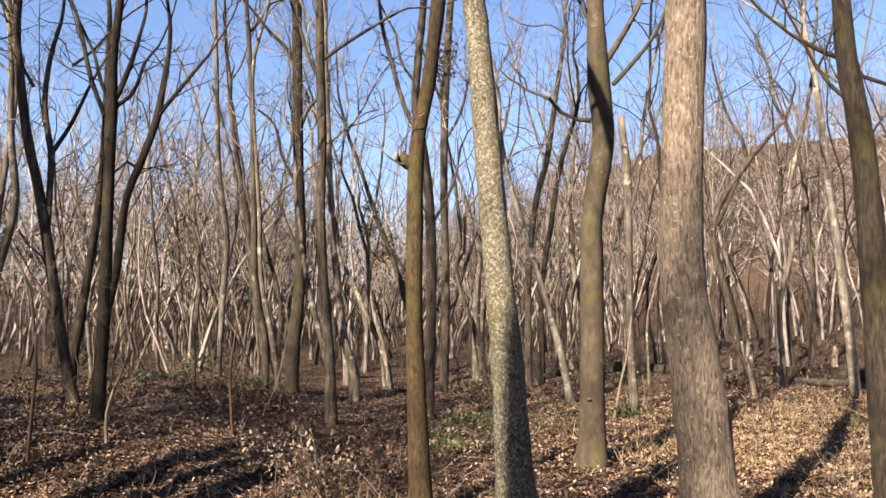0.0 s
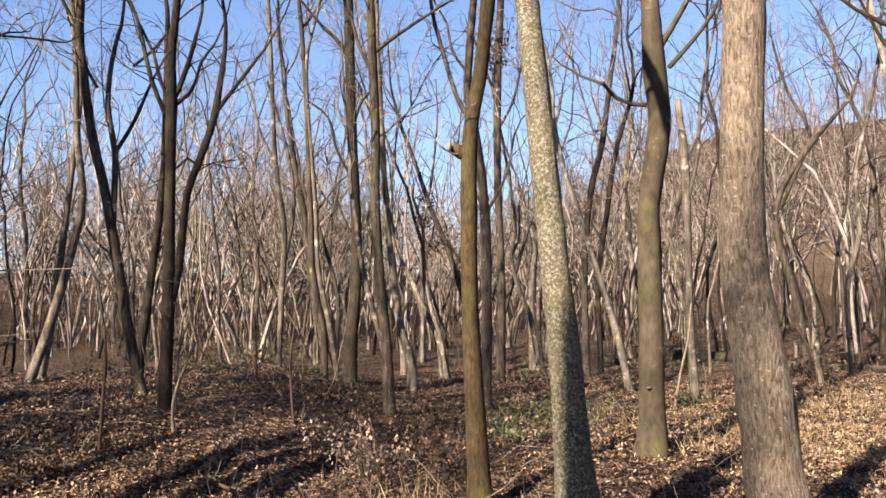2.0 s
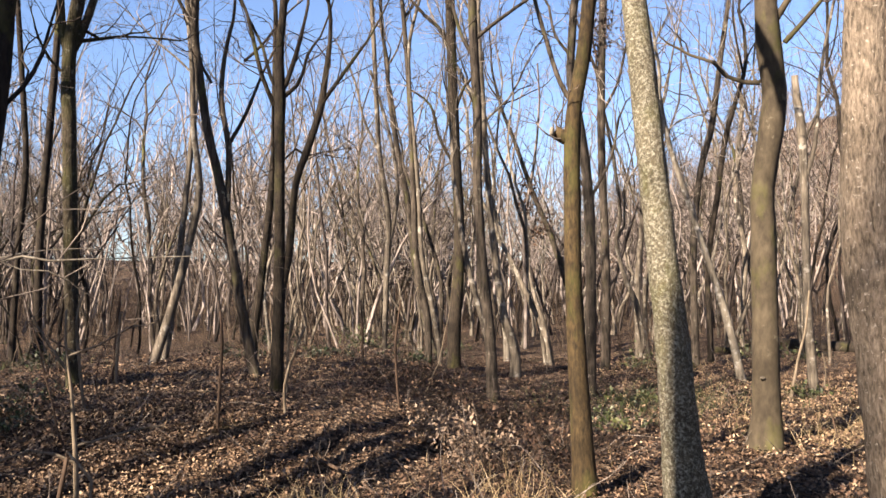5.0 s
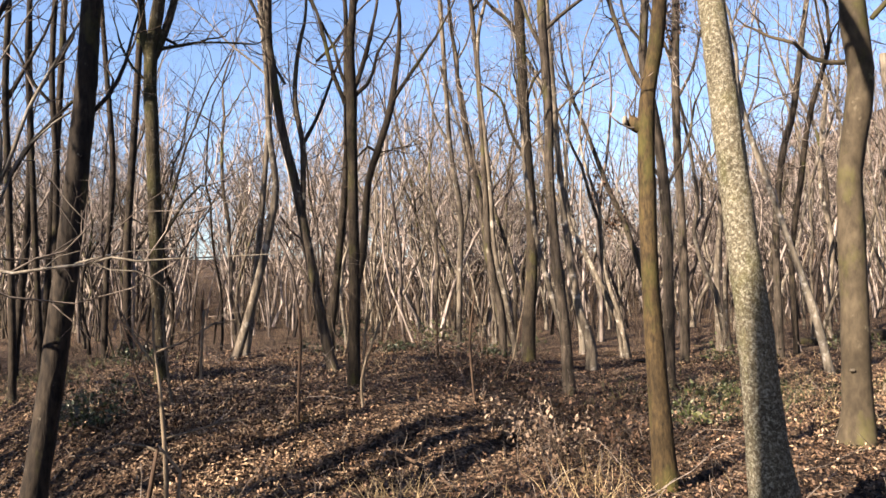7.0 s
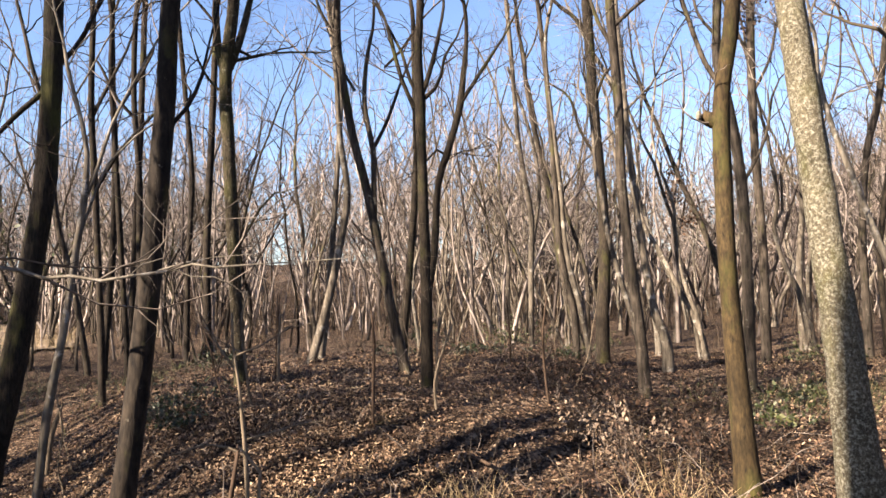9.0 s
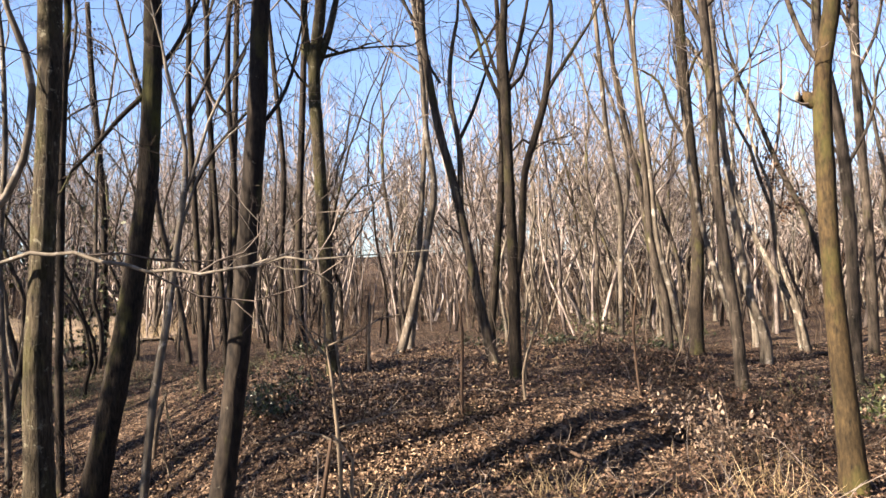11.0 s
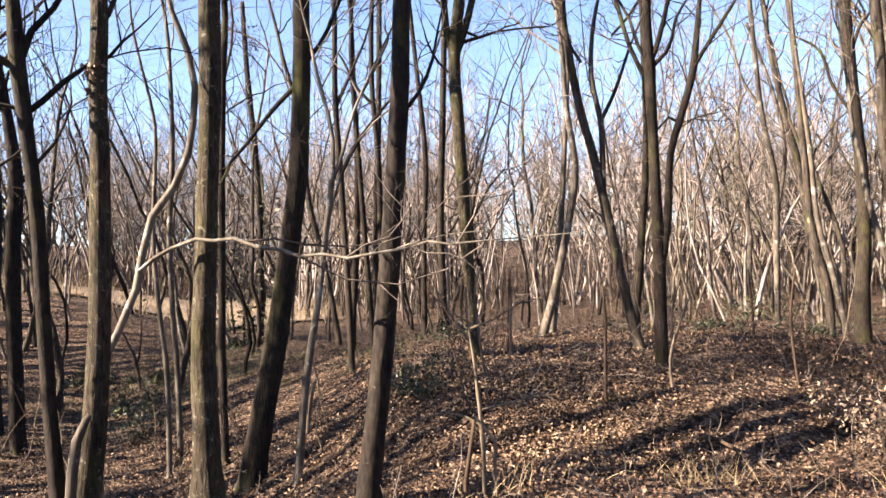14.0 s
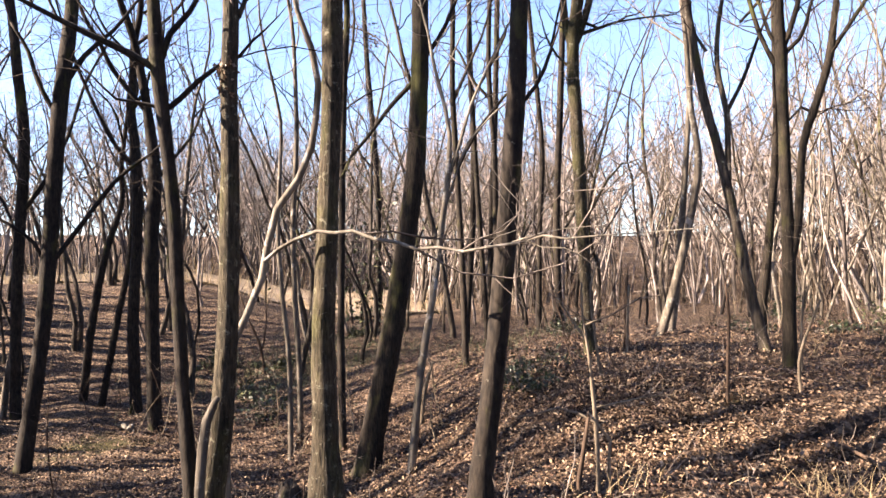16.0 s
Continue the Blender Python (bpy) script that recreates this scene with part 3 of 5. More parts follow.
standing_tree("mid", -0.25, 13.36, [(0.00, 0.00, -0.11, 0.098), (0.04, 0.00, 1.30, 0.090), (0.05, 0.00, 2.73, 0.091), (0.00, 0.00, 3.80, 0.087), (-0.13, -0.00, 4.78, 0.078), (-0.23, -0.00, 5.28, 0.073), (-0.17, -0.00, 6.28, 0.069), (-0.09, -0.00, 7.19, 0.064)], 14, 13, limbs=[[(-0.12, -0.00, 4.73, 0.044), (-0.41, -0.01, 5.27, 0.044), (-0.63, -0.01, 6.02, 0.039), (-0.81, -0.02, 6.73, 0.034), (-0.89, -0.02, 7.39, 0.025)], [(-0.20, -0.00, 5.67, 0.029), (-0.47, -0.01, 6.07, 0.025), (-0.57, -0.01, 6.58, 0.020)]], spurs=[[(0.05, 0.00, 3.22, 0.029), (0.41, 0.01, 3.90, 0.024), (0.56, 0.01, 4.59, 0.019)]])
standing_tree("mid", 0.01, 17.24, [(0.00, 0.00, -0.07, 0.100), (0.05, -0.00, 2.18, 0.093), (0.01, -0.00, 4.55, 0.087), (0.04, -0.00, 6.46, 0.088), (0.13, -0.00, 8.28, 0.083), (0.19, -0.00, 9.06, 0.077)], 14, 14, spurs=[[(0.03, -0.00, 5.56, 0.038), (0.38, -0.00, 6.20, 0.031), (0.57, -0.00, 6.98, 0.025), (0.82, -0.00, 7.75, 0.019)], [(0.04, -0.00, 6.20, 0.038), (-0.19, 0.00, 6.85, 0.032), (-0.44, 0.00, 7.56, 0.025)]], dead_leaves=[(0.04, -0.00, 7.56, 0.190), (-0.04, 0.00, 7.10, 0.139)])
standing_tree("lichen", 0.55, 5.57, [(0.00, 0.00, -0.14, 0.193), (0.00, 0.00, 0.12, 0.178), (-0.05, 0.00, 0.49, 0.137), (-0.10, 0.01, 1.31, 0.113), (-0.15, 0.01, 1.90, 0.104), (-0.20, 0.02, 2.51, 0.101), (-0.25, 0.02, 3.13, 0.096), (-0.30, 0.03, 3.72, 0.091), (-0.33, 0.03, 3.98, 0.087)], 15, 15)
standing_tree("mid", 2.03, 18.89, [(0.00, 0.00, -0.16, 0.094), (0.00, 0.00, 0.60, 0.087), (0.02, -0.00, 2.77, 0.081), (0.21, -0.02, 4.41, 0.075), (0.49, -0.05, 5.51, 0.075), (0.74, -0.08, 7.18, 0.062), (0.96, -0.10, 8.59, 0.048)], 12, 16)
standing_tree("white", 2.51, 15.60, [(0.00, 0.00, -0.10, 0.078), (-0.22, 0.04, 1.08, 0.072), (-0.64, 0.10, 2.58, 0.062), (-0.95, 0.15, 3.67, 0.057), (-1.22, 0.20, 4.65, 0.052), (-1.36, 0.22, 5.59, 0.040)], 8, 17)
marked_tree = standing_tree("smooth", 1.63, 8.95, [(0.00, 0.00, -0.09, 0.170), (0.03, -0.00, 0.23, 0.157), (0.04, -0.01, 0.54, 0.142), (0.05, -0.01, 1.42, 0.134), (0.06, -0.01, 2.37, 0.132), (0.07, -0.01, 2.76, 0.123), (0.16, -0.03, 3.35, 0.133), (0.21, -0.04, 3.81, 0.130), (0.17, -0.03, 4.34, 0.137), (0.15, -0.03, 5.01, 0.109), (0.14, -0.03, 5.49, 0.099)], 15, 18, limbs=[[(0.22, -0.04, 4.54, 0.039), (0.38, -0.07, 4.80, 0.036), (0.60, -0.11, 5.18, 0.029), (0.76, -0.14, 5.58, 0.023)], [(0.33, -0.06, 4.33, 0.029), (0.56, -0.10, 4.58, 0.026), (0.81, -0.15, 4.90, 0.019), (0.94, -0.17, 5.23, 0.013)], [(0.20, -0.04, 4.94, 0.026), (0.03, -0.01, 5.19, 0.023), (-0.09, 0.02, 5.51, 0.017)]], spurs=[[(0.08, -0.01, 3.92, 0.029), (-0.08, 0.02, 3.94, 0.023), (-0.26, 0.05, 4.03, 0.023), (-0.39, 0.07, 4.20, 0.020), (-0.63, 0.11, 4.31, 0.017)]])
standing_tree("pale", 3.22, 13.40, [(0.00, 0.00, -0.09, 0.077), (-0.06, 0.02, 1.30, 0.072), (-0.05, 0.01, 2.45, 0.063), (-0.04, 0.01, 3.42, 0.063), (-0.06, 0.01, 4.30, 0.068), (-0.11, 0.03, 4.80, 0.059), (-0.13, 0.03, 5.14, 0.049)], 0, 19, limbs=[[(-0.04, 0.01, 3.42, 0.039), (0.13, -0.03, 4.00, 0.034), (0.25, -0.06, 5.17, 0.029), (0.46, -0.11, 6.25, 0.024), (0.66, -0.16, 6.94, 0.020)]])
standing_tree("furrow", 1.73, 5.01, [(0.00, 0.00, -0.07, 0.229), (0.00, 0.00, 0.20, 0.212), (-0.07, 0.02, 0.57, 0.173), (-0.11, 0.04, 1.16, 0.164), (-0.16, 0.05, 1.59, 0.152), (-0.19, 0.07, 1.95, 0.142), (-0.18, 0.06, 2.61, 0.136), (-0.15, 0.05, 3.18, 0.133), (-0.13, 0.04, 3.82, 0.131)], 16, 20)
standing_tree("white", 8.69, 16.78, [(0.00, 0.00, -0.06, 0.104), (-0.08, 0.04, 1.33, 0.096), (-0.17, 0.09, 2.65, 0.097), (-0.33, 0.17, 4.87, 0.086), (-0.44, 0.23, 6.52, 0.075), (-0.56, 0.29, 7.57, 0.069)], 14, 21, limbs=[[(-0.54, 0.28, 7.50, 0.050), (-0.81, 0.42, 8.26, 0.044), (-1.10, 0.57, 9.11, 0.032)]], spurs=[[(-0.53, 0.27, 7.30, 0.044), (-0.01, 0.01, 6.71, 0.031)]])
standing_tree("old", 3.30, 5.94, [(0.00, 0.00, -0.07, 0.126), (0.00, 0.00, 0.38, 0.117), (-0.02, 0.01, 1.08, 0.105), (-0.04, 0.02, 2.05, 0.099), (-0.07, 0.04, 2.96, 0.089), (-0.14, 0.08, 3.65, 0.080), (-0.16, 0.09, 4.20, 0.071)], 15, 22, limbs=[[(-0.14, 0.08, 3.65, 0.020), (-0.34, 0.19, 3.80, 0.018), (-0.49, 0.27, 3.94, 0.014), (-0.67, 0.37, 4.17, 0.012)], [(-0.10, 0.06, 3.28, 0.018), (-0.25, 0.14, 3.48, 0.016), (-0.35, 0.19, 3.68, 0.014), (-0.43, 0.24, 3.93, 0.009)]], spurs=[[(-0.11, 0.06, 3.55, 0.018), (0.08, -0.05, 3.43, 0.015), (0.31, -0.17, 3.30, 0.011)]])
standing_tree("dark", -4.43, 4.47, [(0.00, 0.00, -0.38, 0.130), (0.03, 0.03, 0.12, 0.098), (0.08, 0.08, 0.60, 0.090), (0.13, 0.13, 1.14, 0.090), (0.19, 0.18, 1.81, 0.086), (0.25, 0.25, 2.71, 0.081), (0.29, 0.29, 3.40, 0.075), (0.31, 0.31, 3.90, 0.071)], 15, 23, limbs=[[(0.27, 0.26, 2.94, 0.018), (0.39, 0.39, 3.16, 0.016), (0.48, 0.47, 3.43, 0.014), (0.51, 0.51, 3.66, 0.009)]])
standing_tree("old", -8.64, 6.58, [(0.00, 0.00, -1.06, 0.187), (0.06, 0.08, -0.49, 0.173), (0.13, 0.17, 0.04, 0.162), (0.25, 0.32, 0.96, 0.155), (0.35, 0.46, 1.96, 0.140), (0.46, 0.60, 3.13, 0.133), (0.51, 0.67, 4.31, 0.122), (0.53, 0.70, 5.59, 0.110)], 15, 24, limbs=[[(0.51, 0.67, 4.63, 0.035), (0.68, 0.89, 4.95, 0.032), (0.80, 1.05, 5.35, 0.024)]], spurs=[[(0.48, 0.63, 4.39, 0.035), (0.26, 0.34, 4.00, 0.031), (0.06, 0.08, 3.57, 0.023), (-0.08, -0.11, 3.30, 0.019)]])
standing_tree("mossy", -5.28, 3.62, [(0.00, 0.00, -0.64, 0.170), (0.00, 0.00, -0.05, 0.157), (0.00, 0.00, 0.23, 0.117), (-0.00, -0.00, 0.63, 0.104), (0.00, 0.00, 1.17, 0.095), (0.02, 0.03, 1.85, 0.086), (0.04, 0.06, 2.53, 0.082), (0.06, 0.09, 3.22, 0.085), (0.07, 0.10, 3.96, 0.085)], 15, 25)
standing_tree("dark", -10.15, 7.29, [(0.00, 0.00, -1.07, 0.062), (0.00, 0.00, 0.68, 0.058), (0.02, 0.03, 2.03, 0.053), (0.04, 0.06, 3.36, 0.049), (0.07, 0.10, 4.71, 0.049), (0.11, 0.15, 6.07, 0.045)], 13, 26)
standing_tree("white", -7.53, 6.42, [(0.00, 0.00, -0.90, 0.053), (0.10, 0.12, 0.45, 0.049), (0.21, 0.25, 1.36, 0.042), (0.30, 0.35, 2.28, 0.039), (0.36, 0.42, 2.88, 0.036), (0.38, 0.45, 3.42, 0.029)], 7, 27, limbs=[[(0.36, 0.42, 2.86, 0.029), (0.46, 0.53, 3.27, 0.025), (0.56, 0.65, 3.78, 0.021), (0.73, 0.86, 4.35, 0.018), (0.92, 1.08, 4.93, 0.014)]], spurs=[[(0.32, 0.37, 2.42, 0.018), (0.54, 0.63, 3.34, 0.014), (0.90, 1.05, 3.88, 0.011)]])
standing_tree("mossy", -5.28, 2.63, [(0.00, 0.00, -0.48, 0.113), (0.00, 0.00, 0.04, 0.104), (0.02, 0.03, 0.31, 0.094), (0.04, 0.08, 0.67, 0.087), (0.06, 0.12, 1.23, 0.077), (0.07, 0.14, 1.84, 0.073), (0.08, 0.15, 2.46, 0.064), (0.08, 0.15, 3.08, 0.060), (0.09, 0.17, 3.75, 0.056)], 15, 28, limbs=[[(0.08, 0.17, 3.47, 0.019), (0.11, 0.23, 3.60, 0.019), (0.14, 0.29, 3.78, 0.017)]], dead_leaves=[(0.07, 0.14, 3.16, 0.033), (0.07, 0.14, 3.01, 0.025)])
standing_tree("white", -5.85, 3.06, [(0.00, 0.00, -0.59, 0.037), (0.00, 0.00, 0.37, 0.034), (0.01, 0.02, 0.91, 0.032), (0.03, 0.06, 1.15, 0.030), (0.07, 0.14, 1.33, 0.030), (0.14, 0.26, 1.65, 0.030), (0.16, 0.31, 1.93, 0.030), (0.20, 0.38, 2.23, 0.030), (0.28, 0.54, 2.48, 0.030), (0.33, 0.64, 2.75, 0.028), (0.36, 0.70, 3.28, 0.028), (0.34, 0.65, 3.58, 0.026), (0.29, 0.55, 3.89, 0.021)], 8, 29, spurs=[[(0.24, 0.23, 1.80, 0.018), (0.37, 0.28, 1.89, 0.018), (0.50, 0.35, 1.96, 0.016), (0.67, 0.45, 2.02, 0.016), (0.81, 0.51, 2.00, 0.015), (0.96, 0.58, 2.01, 0.015), (1.12, 0.66, 1.94, 0.015), (1.29, 0.74, 1.91, 0.015), (1.45, 0.80, 1.85, 0.013), (1.61, 0.86, 1.86, 0.012), (1.80, 0.94, 1.82, 0.012), (2.01, 1.03, 1.85, 0.010), (2.22, 1.11, 1.87, 0.010), (2.38, 1.14, 1.91, 0.008), (2.55, 1.17, 1.88, 0.008), (2.77, 1.24, 1.89, 0.006), (3.12, 1.37, 1.90, 0.004)], [(1.98, 0.99, 1.84, 0.004), (2.04, 1.05, 1.92, 0.004), (2.14, 1.14, 1.96, 0.003), (2.19, 1.18, 2.03, 0.002)], [(2.25, 1.11, 1.88, 0.006), (2.36, 1.15, 1.83, 0.004), (2.50, 1.22, 1.82, 0.004), (2.61, 1.27, 1.76, 0.002)], [(2.05, 1.19, 1.88, 0.008), (2.23, 1.26, 1.93, 0.006), (2.42, 1.33, 1.96, 0.004), (2.65, 1.42, 1.97, 0.002)]])
standing_tree("dark", -5.42, 2.57, [(0.00, 0.00, -0.48, 0.074), (0.00, 0.00, 0.05, 0.069), (-0.01, -0.03, 0.47, 0.055), (-0.03, -0.05, 0.88, 0.051), (-0.04, -0.08, 1.65, 0.049), (-0.05, -0.10, 2.22, 0.049), (-0.07, -0.15, 2.79, 0.049), (-0.09, -0.19, 3.24, 0.055), (-0.10, -0.21, 3.73, 0.045)], 13, 30, limbs=[[(-0.09, -0.20, 3.19, 0.029), (-0.17, -0.37, 3.30, 0.026), (-0.29, -0.62, 3.42, 0.024), (-0.43, -0.91, 3.58, 0.018), (-0.52, -1.10, 3.69, 0.014)], [(-0.08, -0.17, 3.24, 0.027), (-0.05, -0.11, 3.45, 0.025), (0.01, 0.02, 3.63, 0.021), (0.07, 0.15, 3.90, 0.017)]], spurs=[[(-0.07, -0.14, 2.89, 0.025), (-0.02, -0.05, 2.98, 0.023), (0.03, 0.07, 3.12, 0.021), (0.10, 0.22, 3.26, 0.017)], [(-0.08, -0.17, 2.91, 0.016), (-0.15, -0.32, 2.94, 0.014), (-0.21, -0.44, 2.96, 0.010)]])
standing_tree("dark", -13.50, 3.61, [(0.00, 0.00, -1.35, 0.133), (0.03, 0.12, -0.42, 0.123), (0.06, 0.23, 0.36, 0.115), (0.09, 0.33, 1.33, 0.116), (0.12, 0.45, 3.04, 0.117), (0.15, 0.54, 4.41, 0.118), (0.18, 0.68, 5.62, 0.110), (0.20, 0.74, 6.37, 0.092)], 14, 31, limbs=[[(0.16, 0.58, 4.78, 0.045), (0.24, 0.91, 5.37, 0.042), (0.35, 1.33, 5.84, 0.033)], [(0.14, 0.53, 4.31, 0.041), (0.07, 0.27, 4.84, 0.036), (0.03, 0.12, 5.36, 0.031), (-0.03, -0.11, 5.79, 0.022)]], spurs=[[(0.13, 0.47, 2.06, 0.040), (0.24, 0.89, 2.68, 0.037), (0.37, 1.39, 3.39, 0.033), (0.51, 1.91, 3.84, 0.024)], [(0.10, 0.37, 1.87, 0.036), (0.05, 0.18, 2.32, 0.031), (-0.03, -0.12, 2.58, 0.026)]])
standing_tree("dark", -16.82, 6.74, [(0.00, 0.00, -1.24, 0.130), (-0.02, -0.05, 0.70, 0.120), (0.02, 0.05, 2.87, 0.109), (0.01, 0.03, 4.45, 0.103), (-0.02, -0.05, 5.31, 0.091)], 12, 32, limbs=[[(0.01, 0.02, 4.09, 0.049), (-0.16, -0.39, 4.68, 0.042), (-0.32, -0.79, 5.62, 0.036), (-0.44, -1.09, 6.44, 0.030), (-0.51, -1.28, 7.14, 0.024)]])
standing_tree("dark", -15.17, 6.44, [(0.00, 0.00, -1.38, 0.143), (-0.01, -0.03, 0.55, 0.132), (-0.01, -0.03, 2.43, 0.133), (0.02, 0.04, 3.76, 0.122), (-0.03, -0.07, 4.99, 0.089)], 12, 33, spurs=[[(-0.00, -0.00, 3.54, 0.044), (0.12, 0.29, 4.00, 0.039), (0.29, 0.69, 4.58, 0.028), (0.38, 0.90, 5.16, 0.023)]])
standing_tree("dark", -18.64, 6.25, [(0.00, 0.00, -1.15, 0.097), (0.06, 0.17, 0.53, 0.090), (0.15, 0.45, 2.20, 0.078), (0.27, 0.81, 3.50, 0.059)], 10, 34)
standing_tree("dark", -18.05, 4.72, [(0.00, 0.00, -1.26, 0.114), (0.00, 0.02, 1.01, 0.106), (0.03, 0.10, 2.90, 0.106), (0.05, 0.18, 4.68, 0.107), (0.02, 0.06, 6.22, 0.101), (-0.01, -0.06, 7.65, 0.083)], 13, 35, spurs=[[(0.03, 0.11, 3.13, 0.047), (0.15, 0.56, 3.86, 0.042), (0.26, 0.99, 4.85, 0.036), (0.34, 1.32, 5.99, 0.031), (0.46, 1.76, 6.92, 0.025)]])
standing_tree("dark", -18.14, 6.47, [(0.00, 0.00, -1.17, 0.082), (0.11, 0.31, 0.66, 0.076), (0.21, 0.58, 2.18, 0.064), (0.24, 0.67, 3.85, 0.052)], 10, 36)
standing_tree("dark", -20.59, 16.27, [(0.00, 0.00, -0.17, 0.101), (0.07, 0.08, 3.35, 0.094), (0.02, 0.02, 5.81, 0.094), (-0.10, -0.13, 8.65, 0.085), (-0.15, -0.20, 10.94, 0.076)], 10, 37, dead_leaves=[(-0.06, -0.08, 9.95, 0.208), (-0.02, -0.03, 9.51, 0.132)])
standing_tree("dark", -13.49, 13.38, [(0.00, 0.00, -0.16, 0.088), (0.00, 0.00, 0.37, 0.081), (0.14, 0.14, 2.84, 0.075), (0.19, 0.19, 4.75, 0.068), (0.17, 0.17, 6.68, 0.062), (0.17, 0.18, 8.34, 0.055)], 13, 38)
standing_tree("dark", -12.41, 13.04, [(0.00, 0.00, -0.00, 0.076), (0.00, 0.00, 0.71, 0.071), (0.08, 0.08, 3.02, 0.071), (0.18, 0.17, 5.35, 0.065), (0.26, 0.25, 7.96, 0.059)], 13, 39)
standing_tree("mid", -15.18, 14.51, [(0.00, 0.00, -0.12, 0.089), (0.00, 0.00, 0.34, 0.082), (-0.20, -0.21, 2.23, 0.075), (-0.44, -0.46, 3.90, 0.068), (-0.54, -0.56, 6.03, 0.061)], 12, 40)
standing_tree("pale", -11.78, 7.57, [(0.00, 0.00, -1.22, 0.053), (0.00, 0.00, -0.03, 0.049), (-0.03, -0.05, 1.40, 0.044), (-0.04, -0.06, 2.58, 0.044), (0.01, 0.01, 4.07, 0.040), (-0.00, -0.00, 5.57, 0.035)], 11, 41)
standing_tree("pale", -11.02, 6.89, [(0.00, 0.00, -1.29, 0.044), (0.00, 0.00, 0.33, 0.041), (-0.05, -0.08, 1.42, 0.036), (-0.08, -0.12, 2.52, 0.032), (-0.04, -0.06, 3.90, 0.028)], 9, 42)
standing_tree("mid", -4.49, 20.94, [(0.00, 0.00, -0.01, 0.104), (-0.28, -0.06, 1.15, 0.096), (-0.51, -0.11, 2.64, 0.097), (-0.71, -0.15, 4.30, 0.090), (-0.99, -0.21, 5.84, 0.075), (-1.20, -0.26, 7.39, 0.061)], 12, 43)
standing_tree("pale", -3.46, 16.64, [(0.00, 0.00, 0.01, 0.063), (0.00, 0.00, 0.48, 0.058), (-0.19, -0.04, 1.60, 0.059), (-0.37, -0.08, 2.55, 0.053), (-0.43, -0.09, 3.97, 0.053), (-0.57, -0.12, 5.67, 0.048), (-0.62, -0.13, 6.89, 0.042)], 12, 44)
standing_tree("mid", -3.71, 16.59, [(0.00, 0.00, 0.01, 0.083), (0.00, 0.00, 1.10, 0.077), (-0.23, -0.05, 2.40, 0.071), (-0.28, -0.06, 3.83, 0.066), (-0.36, -0.07, 6.01, 0.054), (-0.47, -0.10, 7.74, 0.049)], 12, 45)
standing_tree("pale", -5.96, 21.18, [(0.00, 0.00, -0.04, 0.081), (0.00, 0.00, 0.50, 0.075), (0.06, 0.02, 2.30, 0.091), (0.12, 0.03, 3.83, 0.084), (-0.12, -0.03, 5.67, 0.069), (-0.25, -0.07, 8.49, 0.062), (-0.34, -0.10, 10.39, 0.055)], 12, 46, spurs=[[(0.05, 0.01, 2.61, 0.053), (0.36, 0.10, 4.45, 0.054), (0.22, 0.06, 5.85, 0.054), (-0.05, -0.01, 6.92, 0.046), (-0.36, -0.10, 8.00, 0.039)], [(-0.12, -0.03, 5.67, 0.046), (-0.54, -0.15, 6.58, 0.038), (-0.77, -0.22, 7.65, 0.031), (-1.15, -0.32, 8.56, 0.023)]])
standing_tree("white", -2.42, 19.85, [(0.00, 0.00, -0.11, 0.084), (0.00, 0.00, 0.57, 0.078), (-0.19, -0.02, 2.26, 0.071), (-0.32, -0.04, 3.97, 0.071), (-0.58, -0.07, 5.99, 0.065)], 10, 47)
standing_tree("pale", 0.90, 21.98, [(0.00, 0.00, -0.12, 0.101), (0.00, 0.00, 0.15, 0.094), (0.01, -0.00, 2.01, 0.086), (0.17, -0.01, 3.75, 0.071), (0.15, -0.01, 5.83, 0.064)], 10, 48)
standing_tree("dark", 2.48, 19.85, [(0.00, 0.00, -0.17, 0.076), (0.00, 0.00, 0.57, 0.070), (-0.01, 0.00, 2.26, 0.071), (0.25, -0.03, 3.97, 0.071), (0.48, -0.06, 5.41, 0.065), (0.92, -0.11, 6.86, 0.050)], 10, 49)
standing_tree("pale", 4.13, 25.67, [(0.00, 0.00, -0.13, 0.089), (0.00, 0.00, 0.80, 0.082), (0.17, -0.03, 2.81, 0.083), (-0.04, 0.01, 4.66, 0.074), (0.18, -0.03, 7.09, 0.065)], 10, 50)
standing_tree("mid", 10.07, 21.79, [(0.00, 0.00, 0.03, 0.083), (0.00, 0.00, 0.31, 0.077), (0.13, -0.06, 2.32, 0.078), (0.07, -0.03, 4.20, 0.071), (-0.07, 0.03, 6.12, 0.063), (-0.61, 0.28, 7.81, 0.048)], 11, 51)
standing_tree("mid", -0.65, 19.99, [(0.00, 0.00, -0.14, 0.104), (0.00, 0.00, 0.50, 0.096), (-0.13, -0.00, 1.46, 0.090), (-0.40, -0.01, 2.44, 0.077), (-0.74, -0.02, 3.44, 0.070), (-1.03, -0.03, 4.16, 0.063), (-1.47, -0.05, 5.47, 0.050), (-1.80, -0.06, 6.36, 0.043)], 9, 52, dead_leaves=[(-1.16, -0.04, 4.38, 0.184), (-0.71, -0.02, 3.46, 0.154), (-1.22, -0.04, 3.89, 0.127), (-0.99, -0.03, 3.17, 0.098)])
